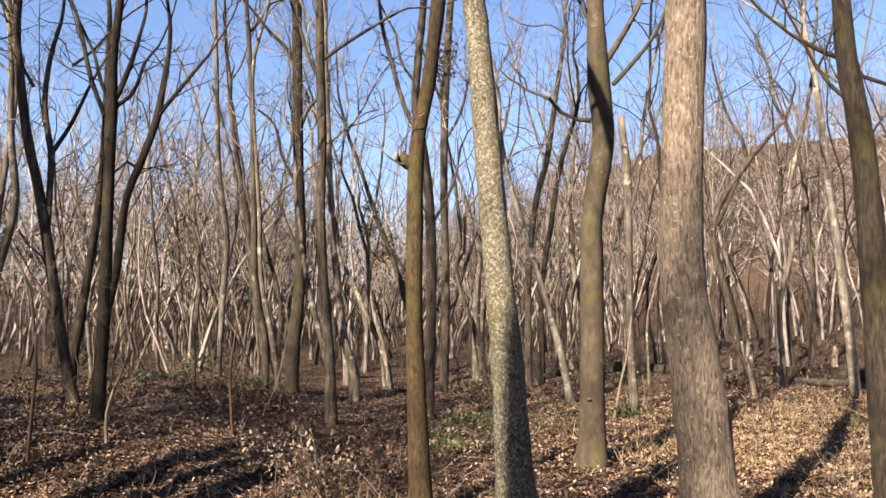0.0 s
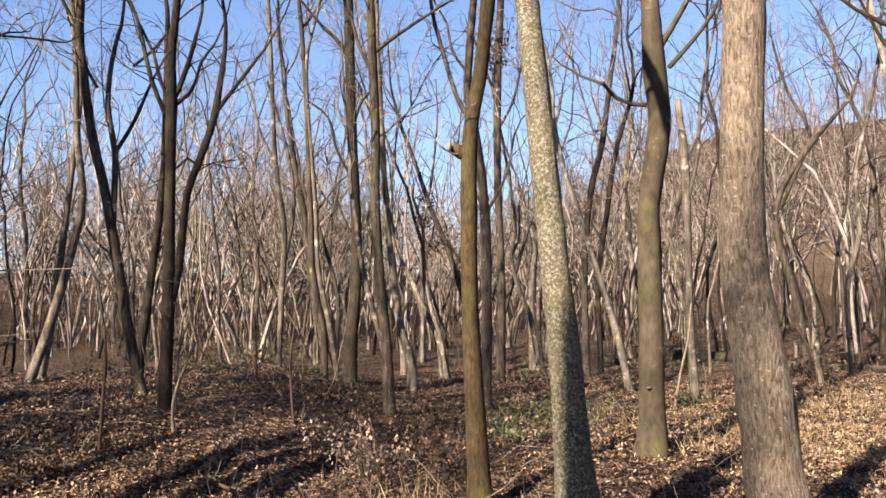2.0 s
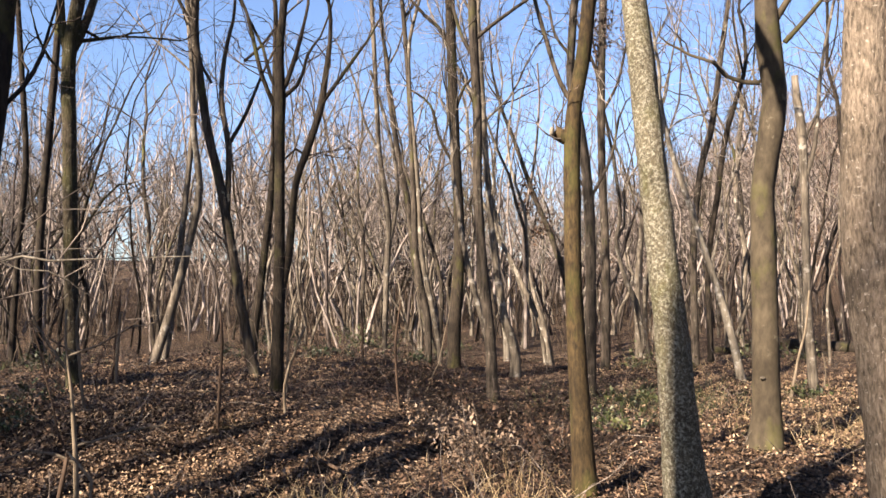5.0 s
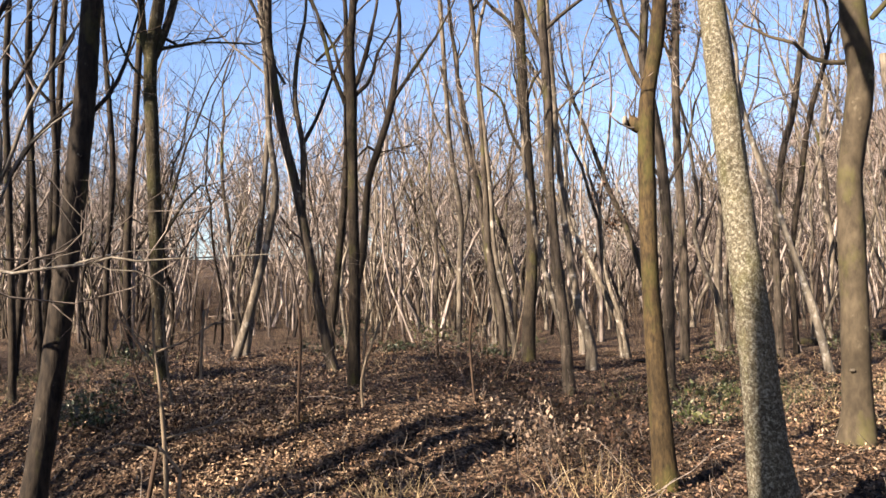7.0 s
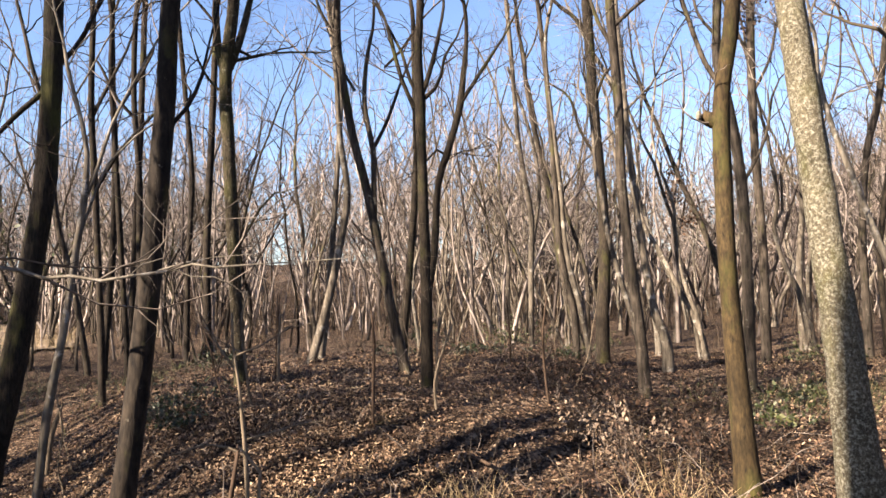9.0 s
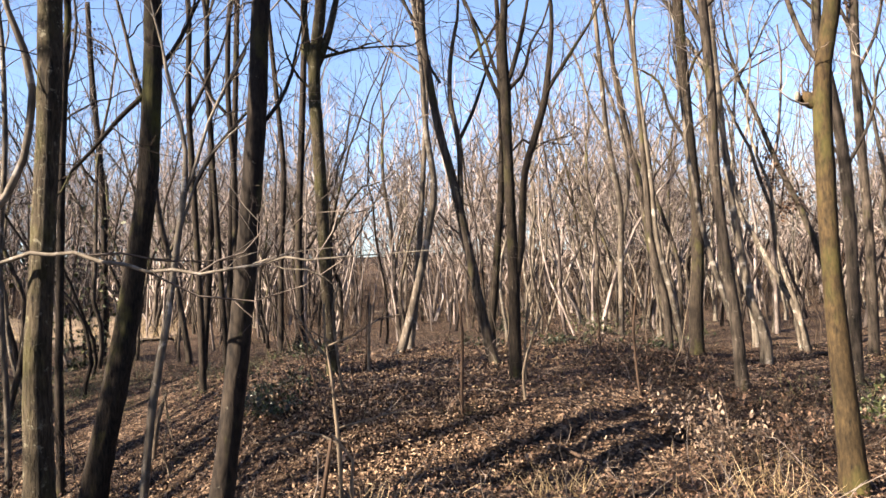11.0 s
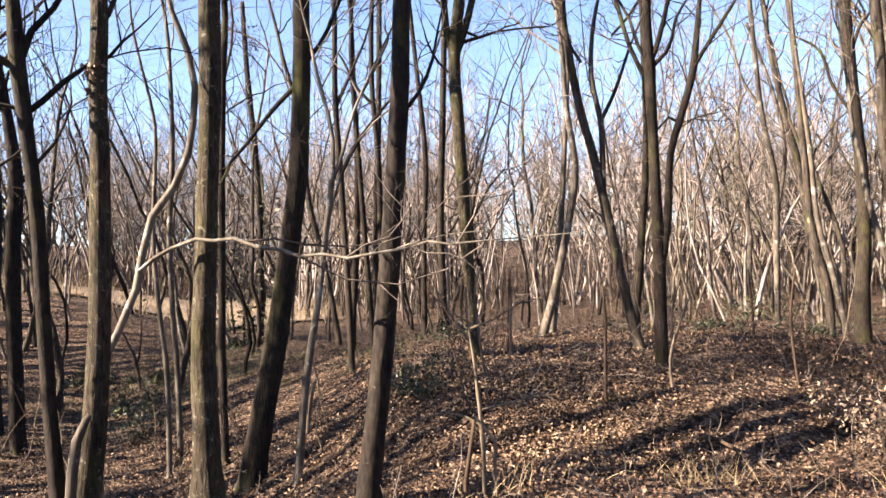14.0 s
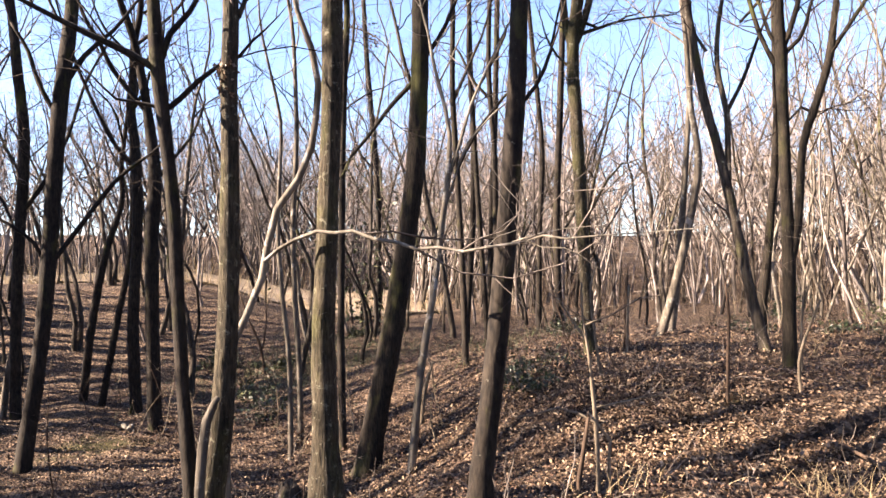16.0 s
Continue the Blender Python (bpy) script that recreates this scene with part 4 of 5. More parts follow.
standing_tree("mid", 7.35, 19.67, [(0.00, 0.00, -0.13, 0.091), (0.00, 0.00, 0.58, 0.084), (-0.26, 0.10, 2.26, 0.078), (-0.52, 0.19, 3.55, 0.079), (-0.32, 0.12, 4.54, 0.072), (0.39, -0.15, 5.65, 0.057), (1.16, -0.43, 6.59, 0.042)], 8, 53, spurs=[[(-0.43, 0.16, 3.97, 0.057), (0.00, -0.00, 4.96, 0.050), (0.28, -0.10, 5.80, 0.043), (-0.13, 0.05, 6.86, 0.036), (-0.40, 0.15, 8.07, 0.029)]])
standing_tree("pale", 7.85, 18.39, [(0.00, 0.00, -0.08, 0.071), (0.00, 0.00, 0.65, 0.065), (-0.01, 0.01, 1.95, 0.059), (0.27, -0.12, 3.26, 0.059), (0.24, -0.10, 4.59, 0.053), (0.56, -0.24, 6.04, 0.046), (0.83, -0.36, 7.49, 0.040)], 11, 54)
standing_tree("pale", -5.13, 2.48, [(0.00, 0.00, -0.41, 0.038), (0.00, 0.00, 0.22, 0.035), (0.01, 0.02, 0.48, 0.033), (0.02, 0.05, 0.69, 0.031), (0.05, 0.10, 0.82, 0.025), (0.06, 0.12, 0.85, 0.016)], 0, 55)
standing_tree("sapd", -3.98, 7.69, [(0.00, 0.00, 0.12, 0.019), (0.02, 0.01, 0.70, 0.017), (0.04, 0.02, 1.16, 0.015), (0.02, 0.01, 1.51, 0.009)], 0, 56)
standing_tree("sapd", -6.40, 9.46, [(0.00, 0.00, 0.39, 0.026), (0.04, 0.02, 1.18, 0.024), (0.06, 0.04, 1.74, 0.016)], 0, 57)
standing_tree("sap", -3.53, 8.43, [(0.00, 0.00, 0.24, 0.019), (-0.01, -0.00, 0.66, 0.018), (0.09, 0.04, 1.02, 0.015), (0.20, 0.08, 1.31, 0.012)], 0, 58)
standing_tree("sap", -3.78, 5.17, [(0.00, 0.00, -0.24, 0.019), (0.00, 0.00, 0.32, 0.018), (-0.02, -0.01, 0.72, 0.016), (-0.04, -0.03, 1.03, 0.011), (-0.07, -0.05, 1.30, 0.009), (-0.07, -0.05, 1.57, 0.007)], 0, 59, spurs=[[(-0.01, -0.01, 0.46, 0.011), (-0.11, -0.08, 0.53, 0.011), (-0.25, -0.18, 0.57, 0.009), (-0.42, -0.30, 0.51, 0.009), (-0.51, -0.37, 0.50, 0.005)], [(-0.00, -0.00, 0.58, 0.009), (0.16, 0.12, 0.62, 0.009), (0.33, 0.24, 0.67, 0.007), (0.49, 0.36, 0.68, 0.004)], [(-0.06, -0.04, 1.12, 0.009), (-0.15, -0.11, 1.30, 0.009), (-0.21, -0.16, 1.44, 0.007), (-0.27, -0.19, 1.58, 0.005)], [(-0.06, -0.04, 1.23, 0.009), (0.10, 0.08, 1.30, 0.007), (0.28, 0.21, 1.43, 0.007), (0.42, 0.31, 1.46, 0.004)]])
standing_tree("sap", -3.65, 5.14, [(0.00, 0.00, -0.24, 0.014), (0.00, 0.00, 0.17, 0.013), (0.01, 0.01, 0.34, 0.011), (-0.06, -0.05, 0.47, 0.009), (-0.12, -0.09, 0.56, 0.007)], 0, 60)
standing_tree("sapd", -3.90, 5.08, [(0.00, 0.00, -0.25, 0.024), (0.00, 0.00, 0.01, 0.022), (0.03, 0.03, 0.23, 0.018), (0.07, 0.05, 0.50, 0.013)], 0, 61)
standing_tree("sapd", -2.42, 9.25, [(0.00, 0.00, 0.19, 0.018), (-0.04, -0.01, 0.82, 0.016), (-0.04, -0.01, 1.15, 0.013), (0.02, 0.01, 1.60, 0.010)], 0, 62)
standing_tree("sapd", -4.01, 12.89, [(0.00, 0.00, 0.36, 0.020), (-0.00, -0.00, 0.95, 0.018), (-0.03, -0.01, 1.59, 0.014)], 0, 63)
standing_tree("sap", 2.69, 12.72, [(0.00, 0.00, -0.09, 0.024), (0.13, -0.03, 0.60, 0.022), (0.26, -0.06, 1.14, 0.018), (0.32, -0.07, 1.68, 0.014)], 0, 64)
standing_tree("sap", -8.97, 7.85, [(0.00, 0.00, -0.76, 0.037), (0.06, 0.07, -0.05, 0.034), (0.12, 0.14, 0.24, 0.025), (0.15, 0.17, 0.36, 0.013)], 0, 65)
standing_tree("sapd", -17.71, 10.37, [(0.00, 0.00, -0.84, 0.039), (-0.06, -0.11, 0.02, 0.036), (-0.20, -0.34, 0.67, 0.028), (-0.30, -0.51, 1.32, 0.021)], 0, 66, spurs=[[(-0.05, -0.09, -0.26, 0.029), (0.01, 0.01, 0.30, 0.021), (0.03, 0.05, 1.01, 0.014)]])
standing_tree("sap", -4.00, 9.58, [(0.00, 0.00, 0.29, 0.018), (0.01, 0.00, 0.79, 0.017), (0.04, 0.02, 1.20, 0.014), (0.16, 0.06, 1.60, 0.010)], 0, 67)
standing_tree("pale", -18.45, 4.55, [(0.00, 0.00, -1.24, 0.077), (0.04, 0.17, 0.06, 0.071), (0.10, 0.39, 1.06, 0.066), (0.06, 0.24, 1.96, 0.060), (0.08, 0.32, 2.68, 0.048)], 6, 68)
standing_tree("sap", -6.33, 9.41, [(0.00, 0.00, 0.39, 0.022), (0.02, 0.01, 0.98, 0.020), (0.05, 0.03, 1.46, 0.016)], 0, 69)
standing_tree("sap", -5.35, 7.46, [(0.00, 0.00, 0.30, 0.017), (-0.05, -0.04, 0.87, 0.016), (-0.09, -0.06, 1.39, 0.013), (-0.03, -0.02, 1.77, 0.010)], 0, 70, spurs=[[(-0.06, -0.04, 1.06, 0.013), (-0.25, -0.18, 1.20, 0.010), (-0.45, -0.32, 1.41, 0.006)]])
standing_tree("dark", -10.68, 10.54, [(0.00, 0.00, -0.28, 0.071), (0.00, 0.00, 0.92, 0.066), (-0.02, -0.02, 2.14, 0.057), (-0.06, -0.06, 3.84, 0.057), (-0.09, -0.09, 5.28, 0.052), (-0.06, -0.06, 6.74, 0.048)], 13, 71, limbs=[[(-0.07, -0.08, 4.99, 0.038), (0.12, 0.12, 5.60, 0.034), (0.33, 0.33, 6.23, 0.024)]], spurs=[[(-0.06, -0.06, 3.65, 0.038), (0.21, 0.21, 4.35, 0.038), (0.57, 0.57, 4.98, 0.029)]])
standing_tree("dark", -11.77, 12.26, [(0.00, 0.00, -0.06, 0.064), (0.00, 0.00, 0.90, 0.059), (-0.06, -0.06, 2.74, 0.060), (-0.12, -0.11, 4.70, 0.054), (-0.17, -0.16, 6.35, 0.049), (-0.15, -0.14, 7.47, 0.044)], 13, 72, spurs=[[(-0.14, -0.13, 5.47, 0.038), (0.13, 0.12, 6.06, 0.033), (0.40, 0.38, 6.79, 0.028)]])
standing_tree("dark", -10.88, 11.73, [(0.00, 0.00, 0.03, 0.072), (0.00, 0.00, 0.88, 0.067), (-0.02, -0.02, 2.47, 0.062), (-0.01, -0.01, 4.03, 0.057), (-0.07, -0.06, 5.60, 0.052), (-0.03, -0.03, 7.19, 0.047)], 13, 73, spurs=[[(-0.04, -0.03, 5.18, 0.036), (-0.28, -0.26, 5.57, 0.031), (-0.48, -0.45, 6.16, 0.026)]])
standing_tree("dark", -12.21, 14.56, [(0.00, 0.00, 0.07, 0.074), (0.00, 0.00, 0.88, 0.069), (0.04, 0.04, 2.63, 0.063), (0.13, 0.11, 4.53, 0.063), (0.04, 0.04, 6.44, 0.057), (-0.06, -0.05, 8.36, 0.051)], 12, 74)


def patch_on(root, name, at, size, mat, label):
    """A small rounded patch that sits on a tree: at is (x, y, z) in the world."""
    bm = bmesh.new()
    bmesh.ops.create_icosphere(bm, subdivisions=2, radius=1.0)
    bmesh.ops.transform(bm, matrix=Matrix.Translation(Vector(at) - root.location) @ Matrix.Diagonal((*size, 1)), verts=bm.verts)
    me = bpy.data.meshes.new(name)
    bm.to_mesh(me)
    bm.free()
    me.materials.append(mat)
    ob = new(name, me)
    ob.parent = root
    return tagged(ob, label)


patch_on(knotted_tree, "cut_end", (-0.41, 6.84, 3.06), (0.024, 0.045, 0.048), BARK["white"], "pale sawn end of a cut limb")
patch_on(marked_tree, "mark", (1.61, 8.80, 0.76), (0.03, 0.02, 0.018), BARK["white"], "small white mark on the bark")


# ---- the wood behind them ----
def copse_tree(kind, seed, height, girth, lean, stems=1, bare=0.36, plan=WOOD, twigs=4.2, wander=0.14, limbs=7):
    """One pattern of a slim bare tree for the middle distance; it stands at the origin."""
    rng = np.random.default_rng(seed)
    root = tagged(new("tree"), TREE_LABELS[kind], "tree", "trees of the wood")
    for s in range(stems):
        a = rng.uniform(0, 2 * np.pi)
        tilt = lean * rng.uniform(0.6, 1.3) + (0.05 if stems > 1 else 0)
        h = height * rng.uniform(0.85, 1.05)
        line = shoot((0.12 * s * math.cos(a), 0.12 * s * math.sin(a), -0.15), (tilt * math.cos(a), tilt * math.sin(a), 1), h, girth * rng.uniform(0.7, 1.1), rng, 18, wander, 0.07, 0.16)
        boughs = ascending_limbs(line[int(18 * bare):], h, rng, (0, limbs, 6, 4)[stems])
        tree_parts(root, kind, line, boughs, rng, sides=7, step=0.7, wob=0.05, twig_n=twigs, twig_len=1.5, twig_r=0.012, plan=plan, trunk_twigs=5)
    return root


def ascending_limbs(top, height, rng, count):
    """Steep, crooked limbs that rise beside the stem, as on trees grown close together."""
    limbs = []
    for k in range(count):
        t = (k + rng.uniform(0.0, 0.9)) / count
        i = min(int(t * (len(top) - 1)), len(top) - 2)
        at, a, out = top[i], rng.uniform(0, 2 * np.pi), rng.uniform(0.35, 1.1)
        le = height * rng.uniform(0.2, 0.34) * (1.2 - 0.6 * t)
        limbs.append(shoot(at[:3], (out * math.cos(a), out * math.sin(a), 0.85), le, max(0.009, at[3] * rng.uniform(0.4, 0.75)), rng, 9, 0.27, 0.08, 0.2))
    return limbs


def build_copse():
    rng = np.random.default_rng(21)
    kinds = ["white", "mid", "dark", "pale", "mid", "dark", "white", "mid", "pale", "dark", "pale", "mid", "pale", "mid"]
    patterns = [copse_tree(k, 100 + i, rng.uniform(8.5, 13), rng.uniform(0.05, 0.1), rng.uniform(0.02, 0.13), (1, 2, 1, 3, 1, 1, 2)[i % 7]) for i, k in enumerate(kinds)]
    dark_ones = [p for p, k in zip(patterns, kinds) if k in ("dark", "mid")]
    light_ones = [p for p, k in zip(patterns, kinds) if k != "dark"]
    taken = [(o.location.x, o.location.y) for o in scene.objects if o.name.startswith("tree") and o.parent is None and o not in patterns]
    places = []
    while len(places) < 200:
        az = rng.uniform(-86, 44)
        r = rng.uniform(18.5, 46)
        x, y = r * math.sin(radians(az)), r * math.cos(radians(az))
        if in_field(x, y) or min((x - a) ** 2 + (y - b) ** 2 for a, b in taken) < 1.2 ** 2:
            continue
        taken.append((x, y))
        places.append((x, y))
    # unseen trunks added behind the viewer, towards the sun, to lay shadow stripes over the floor and the bank:
    # how far each stands to the side of the light, and how far back
    across, towards = Vector((-sun_way.y, sun_way.x, 0)).normalized(), Vector((sun_way.x, sun_way.y, 0)).normalized()
    stout = []
    for row, back in ((-4.75, 7.0), (-5.4, 11.5), (-6.75, 6.6), (-7.38, 6.3), (-8.1, 7.0), (-8.6, 9.0), (-9.3, 7.8), (-9.9, 8.3), (-10.4, 8.6), (-10.9, 9.4), (-11.4, 9.3), (-11.9, 9.6), (-13.6, 11.2), (-14.9, 11.4), (-17.0, 13.0), (-17.6, 14.5), (-18.3, 13.5), (-18.9, 16.0), (-19.6, 15.0), (-20.3, 17.0), (-21.0, 16.0), (-21.7, 18.0), (-22.5, 17.5), (-23.2, 19.0), (-24.0, 18.0), (-25.0, 20.0), (-26.3, 19.0), (1.4, 9.0), (3.2, 12.0), (-3.1, 17.0), (-7.9, 19.0), (-10.0, 16.5), (-16.6, 19.0), (-19.2, 22.0), (-22.0, 24.0)):
        stout.append(across * row + towards * back)
    big = [copse_tree("old", 140 + i, 17, (0.19, 0.15, 0.17)[i], 0.0, bare=0.5, plan=COPSE, twigs=5, wander=0.004, limbs=6) for i in range(3)]
    for k, at in enumerate(stout):
        m = Matrix.LocRotScale((at.x, at.y, float(ground_z(at.x, at.y))), Euler((0, 0, 2.1 * k)), None)
        if k < 3:
            big[k].matrix_basis = m
        else:
            copy_thing(big[k % 3], m)
    # more unseen trees, with dense crowns, added only to dapple the floor with shade
    full = copse_tree("old", 150, 16, 0.12, 0.0, bare=0.45, plan=WOOD, twigs=10, wander=0.004, limbs=10)
    for k, (row, back) in enumerate(((-7.7, 10.5), (-8.4, 8.4), (-9.1, 11.5), (-9.7, 9.6), (-10.6, 11.0), (-11.4, 12.2))):
        at = across * row + towards * back
        m = Matrix.LocRotScale((at.x, at.y, float(ground_z(at.x, at.y))), Euler((0, 0, 1.3 * k)), None)
        if k:
            copy_thing(full, m)
        else:
            full.matrix_basis = m
    for k, (x, y) in enumerate(places):
        side = math.degrees(math.atan2(x, y))
        fit_in = dark_ones if side < -22 and k % 3 else light_ones if -22 <= side < 6 and k % 4 else patterns
        base = patterns[k] if k < len(patterns) else fit_in[k % len(fit_in)]
        m = Matrix.LocRotScale((x, y, float(ground_z(x, y))), Euler((0, 0, rng.uniform(0, 6.28))), None)
        if k < len(patterns):
            base.matrix_basis = m
            continue
        t = copy_thing(base, m)
        s = rng.uniform(0.75, 1.2)
        t.scale = (s, s, s * rng.uniform(0.9, 1.15))


build_copse()
# two unseen trees added behind the viewer to shade the lower parts of the nearest trunks
standing_tree("old", -4.39, -2.2, [(0, 0, -0.2, 0.18), (0, 0, 3.0, 0.16), (0.0, 0.0, 7.0, 0.15), (0.02, 0.0, 7.7, 0.10)], 0, 301)
standing_tree("old", -17.53, -24.40, [(0, 0, -0.2, 0.2), (0, 0, 8.0, 0.16), (0.0, 0.0, 18.0, 0.13), (0.0, 0.0, 24.5, 0.11), (0.9, -0.6, 26.0, 0.06)], 28, 302)


def build_thicket():
    """Brush and thin poles that fill the wood between the larger trees."""
    rng = np.random.default_rng(31)
    acc, poles = Stems(), Stems()
    for k in range(2300):
        az, r = rng.uniform(-90, 46), 19 + 48 * rng.uniform() ** 0.9
        x, y = r * math.sin(radians(az)), r * math.cos(radians(az))
        if in_field(x, y):
            continue
        z = float(ground_z(x, y))
        h = 0.7 + 2.4 * rng.uniform() ** 2
        line = shoot((x, y, z - 0.1), (rng.normal(0, 0.3), rng.normal(0, 0.3), 1), h, rng.uniform(0.006, 0.015), rng, 4, 0.2, 0.07, 0.3)
        acc.tube(line[:, :3], line[:, 3], 3)
        twigs_on(acc, line, rng, 5, h * 0.35, 0.01, FAR)
    for k in range(650):
        az, r = rng.uniform(-90, 46), 24 + 40 * rng.uniform() ** 0.8
        x, y = r * math.sin(radians(az)), r * math.cos(radians(az))
        if in_field(x, y):
            continue
        h = rng.uniform(5, 11)
        line = shoot((x, y, float(ground_z(x, y)) - 0.1), (rng.normal(0, 0.09), rng.normal(0, 0.09), 1), h, rng.uniform(0.035, 0.085), rng, 9, 0.13, 0.06, 0.25)
        poles.tube(line[:, :3], line[:, 3], 4)
        twigs_on(poles, line, rng, 9, h * 0.22, 0.014, BRUSH, 0.35)
    tagged(acc.done("thicket", THICKET), "dense brush of thin bare twigs between the trees", "thicket", kind="stuff")
    tagged(poles.done("thin_poles", BARK["far"]), "countless slim pale upright stems deeper in the wood", "stems", kind="stuff")


build_thicket()


def build_far_woods():
    """The dense bare wood up the far slopes, past counting, and unseen trees round the viewer that dim the sky light.
    """
    rng = np.random.default_rng(8)
    acc, brush = Stems(), Stems()
    for k in range(2440):
        front, crest = k < 1250 or k >= 2170, 1550 <= k < 1970
        if crest:
            az, r = rng.uniform(0, 50), rng.uniform(95, 195)
        elif k >= 2170:
            az, r = (rng.uniform(-95, -52), rng.uniform(61, 85)) if k < 2320 else (rng.uniform(-14, 9), rng.uniform(46, 80))
        elif front:
            az = rng.uniform(-62, -11) if k % 20 < 12 else rng.uniform(-92, -48) if k % 20 < 14 else rng.uniform(4, 50) if k % 20 < 16 else rng.uniform(-20, 14) if k % 20 < 18 else rng.uniform(-95, 50)
            r = rng.uniform(61, 110) if k % 20 in (12, 13) else 42 + 85 * rng.uniform() ** 1.15
        else:
            az, r = rng.uniform(50, 265), 19 + 60 * rng.uniform() ** 1.3
            # closer unseen ones, added out of view to hold back low sky light
            if 1970 <= k < 2170:
                az, r = rng.uniform(44, 172) if k % 5 else rng.uniform(255, 268), rng.uniform(13, 34)
        x, y = r * math.sin(radians(az)), r * math.cos(radians(az))
        if -35.2 < az < -32.4 or in_field(x, y):
            continue
        z = float(ground_z(x, y))
        h = rng.uniform(8.5, 12) if -13 < az < 8 else rng.uniform(11.5, 16.5)
        line = shoot((x, y, z - 0.3), (rng.normal(0, 0.09), rng.normal(0, 0.09), 1), h, rng.uniform(0.07, 0.14), rng, 9, 0.18, 0.06, 0.2)
        acc.tube(line[:, :3], line[:, 3], 3)
        for limb in ascending_limbs(line[2:], h, rng, 8 if front or crest else 4):
            acc.tube(limb[::3, :3], np.maximum(limb[::3, 3], 0.018), 3)
            twigs_on(acc, limb, rng, 5 if front or crest else 3, 1.8 if r < 95 else 2.4, 0.02 if r < 60 else 0.03, FAR, 0.1)
        for j in range(0 if crest else 4 if front else 2):
            b = shoot((x + rng.normal(0, 1.5), y + rng.normal(0, 1.5), z - 0.1), (rng.normal(0, 0.3), rng.normal(0, 0.3), 1), rng.uniform(1, 3.4), 0.02, rng, 2, 0.2, 0.0, 0.4)
            brush.tube(b[:, :3], b[:, 3], 3)
            twigs_on(brush, b, rng, 4, 1.0, 0.018, FAR)
    tagged(acc.done("far_woods", BARK["far"]), "distant bare wood of grey-pink trunks and branches on the slopes", "woods", kind="stuff")
    tagged(brush.done("far_brush", THICKET), "dark low brush under the distant trees", "brush", kind="stuff")


build_far_woods()


# ---- forest floor ----
def build_leaves():
    rng = np.random.default_rng(3)
    k = 190000
    az = np.radians(rng.uniform(-90, 44, k))
    r = 3.6 + 17 * rng.uniform(0, 1, k) ** 1.1
    x, y = r * np.sin(az), r * np.cos(az)
    patch = np.sin(1.3 * x + 2 * np.sin(0.9 * y)) * np.sin(1.1 * y + 1.5 * np.sin(0.7 * x)) + rng.normal(0, 0.5, k)
    keep = patch > -0.7
    x, y = x[keep], y[keep]
    z = ground_z(x, y) + rng.uniform(0.005, 0.05, len(x))
    acc = Stems()
    at, near = np.stack([x, y, z], 1), np.hypot(x, y) < 8
    acc.blades(at[near], 0.044, rng, 0.55, 0.6)
    acc.flakes(at[~near], 0.048, rng, 0.5, 0.65)
    tagged(acc.done("fallen_leaves", LEAF), "curled brown and tan fallen leaves covering the floor", "leaves", kind="stuff")


build_leaves()


def build_dry_leaves():
    """Drifts of drier, paler leaves in the open places; their pale colour also brightens the sunlit floor."""
    rng = np.random.default_rng(4)
    spots = []
    for cx, cy, sx, sy, n in ((4.2, 9.5, 1.8, 2.4, 17000), (3.0, 13.5, 2.2, 2.6, 9000), (7.5, 14.5, 2.2, 2.4, 8000), (-4.6, 7.3, 0.7, 0.7, 6000), (-6.2, 9.4, 1.4, 1.2, 3500), (-8.0, 7.4, 1.2, 1.2, 4500), (-11.5, 5.2, 1.8, 1.0, 3500), (-6.2, 13.0, 1.2, 1.4, 1800)):
        spots.append(np.stack([rng.normal(cx, sx, n), rng.normal(cy, sy, n)], 1))
    p = np.concatenate(spots)
    az = np.degrees(np.arctan2(p[:, 0], p[:, 1]))
    p = p[(np.hypot(p[:, 0], p[:, 1]) > 4) & (np.abs(az) < 80)]
    acc = Stems()
    acc.flakes(np.column_stack([p, ground_z(p[:, 0], p[:, 1]) + rng.uniform(0.03, 0.07, len(p))]), 0.045, rng, 0.6, 0.5)
    tagged(acc.done("dry_leaves", TAN_LEAF), "drifts of dry tan fallen leaves lying in the sun", "leaves", kind="stuff")


build_dry_leaves()


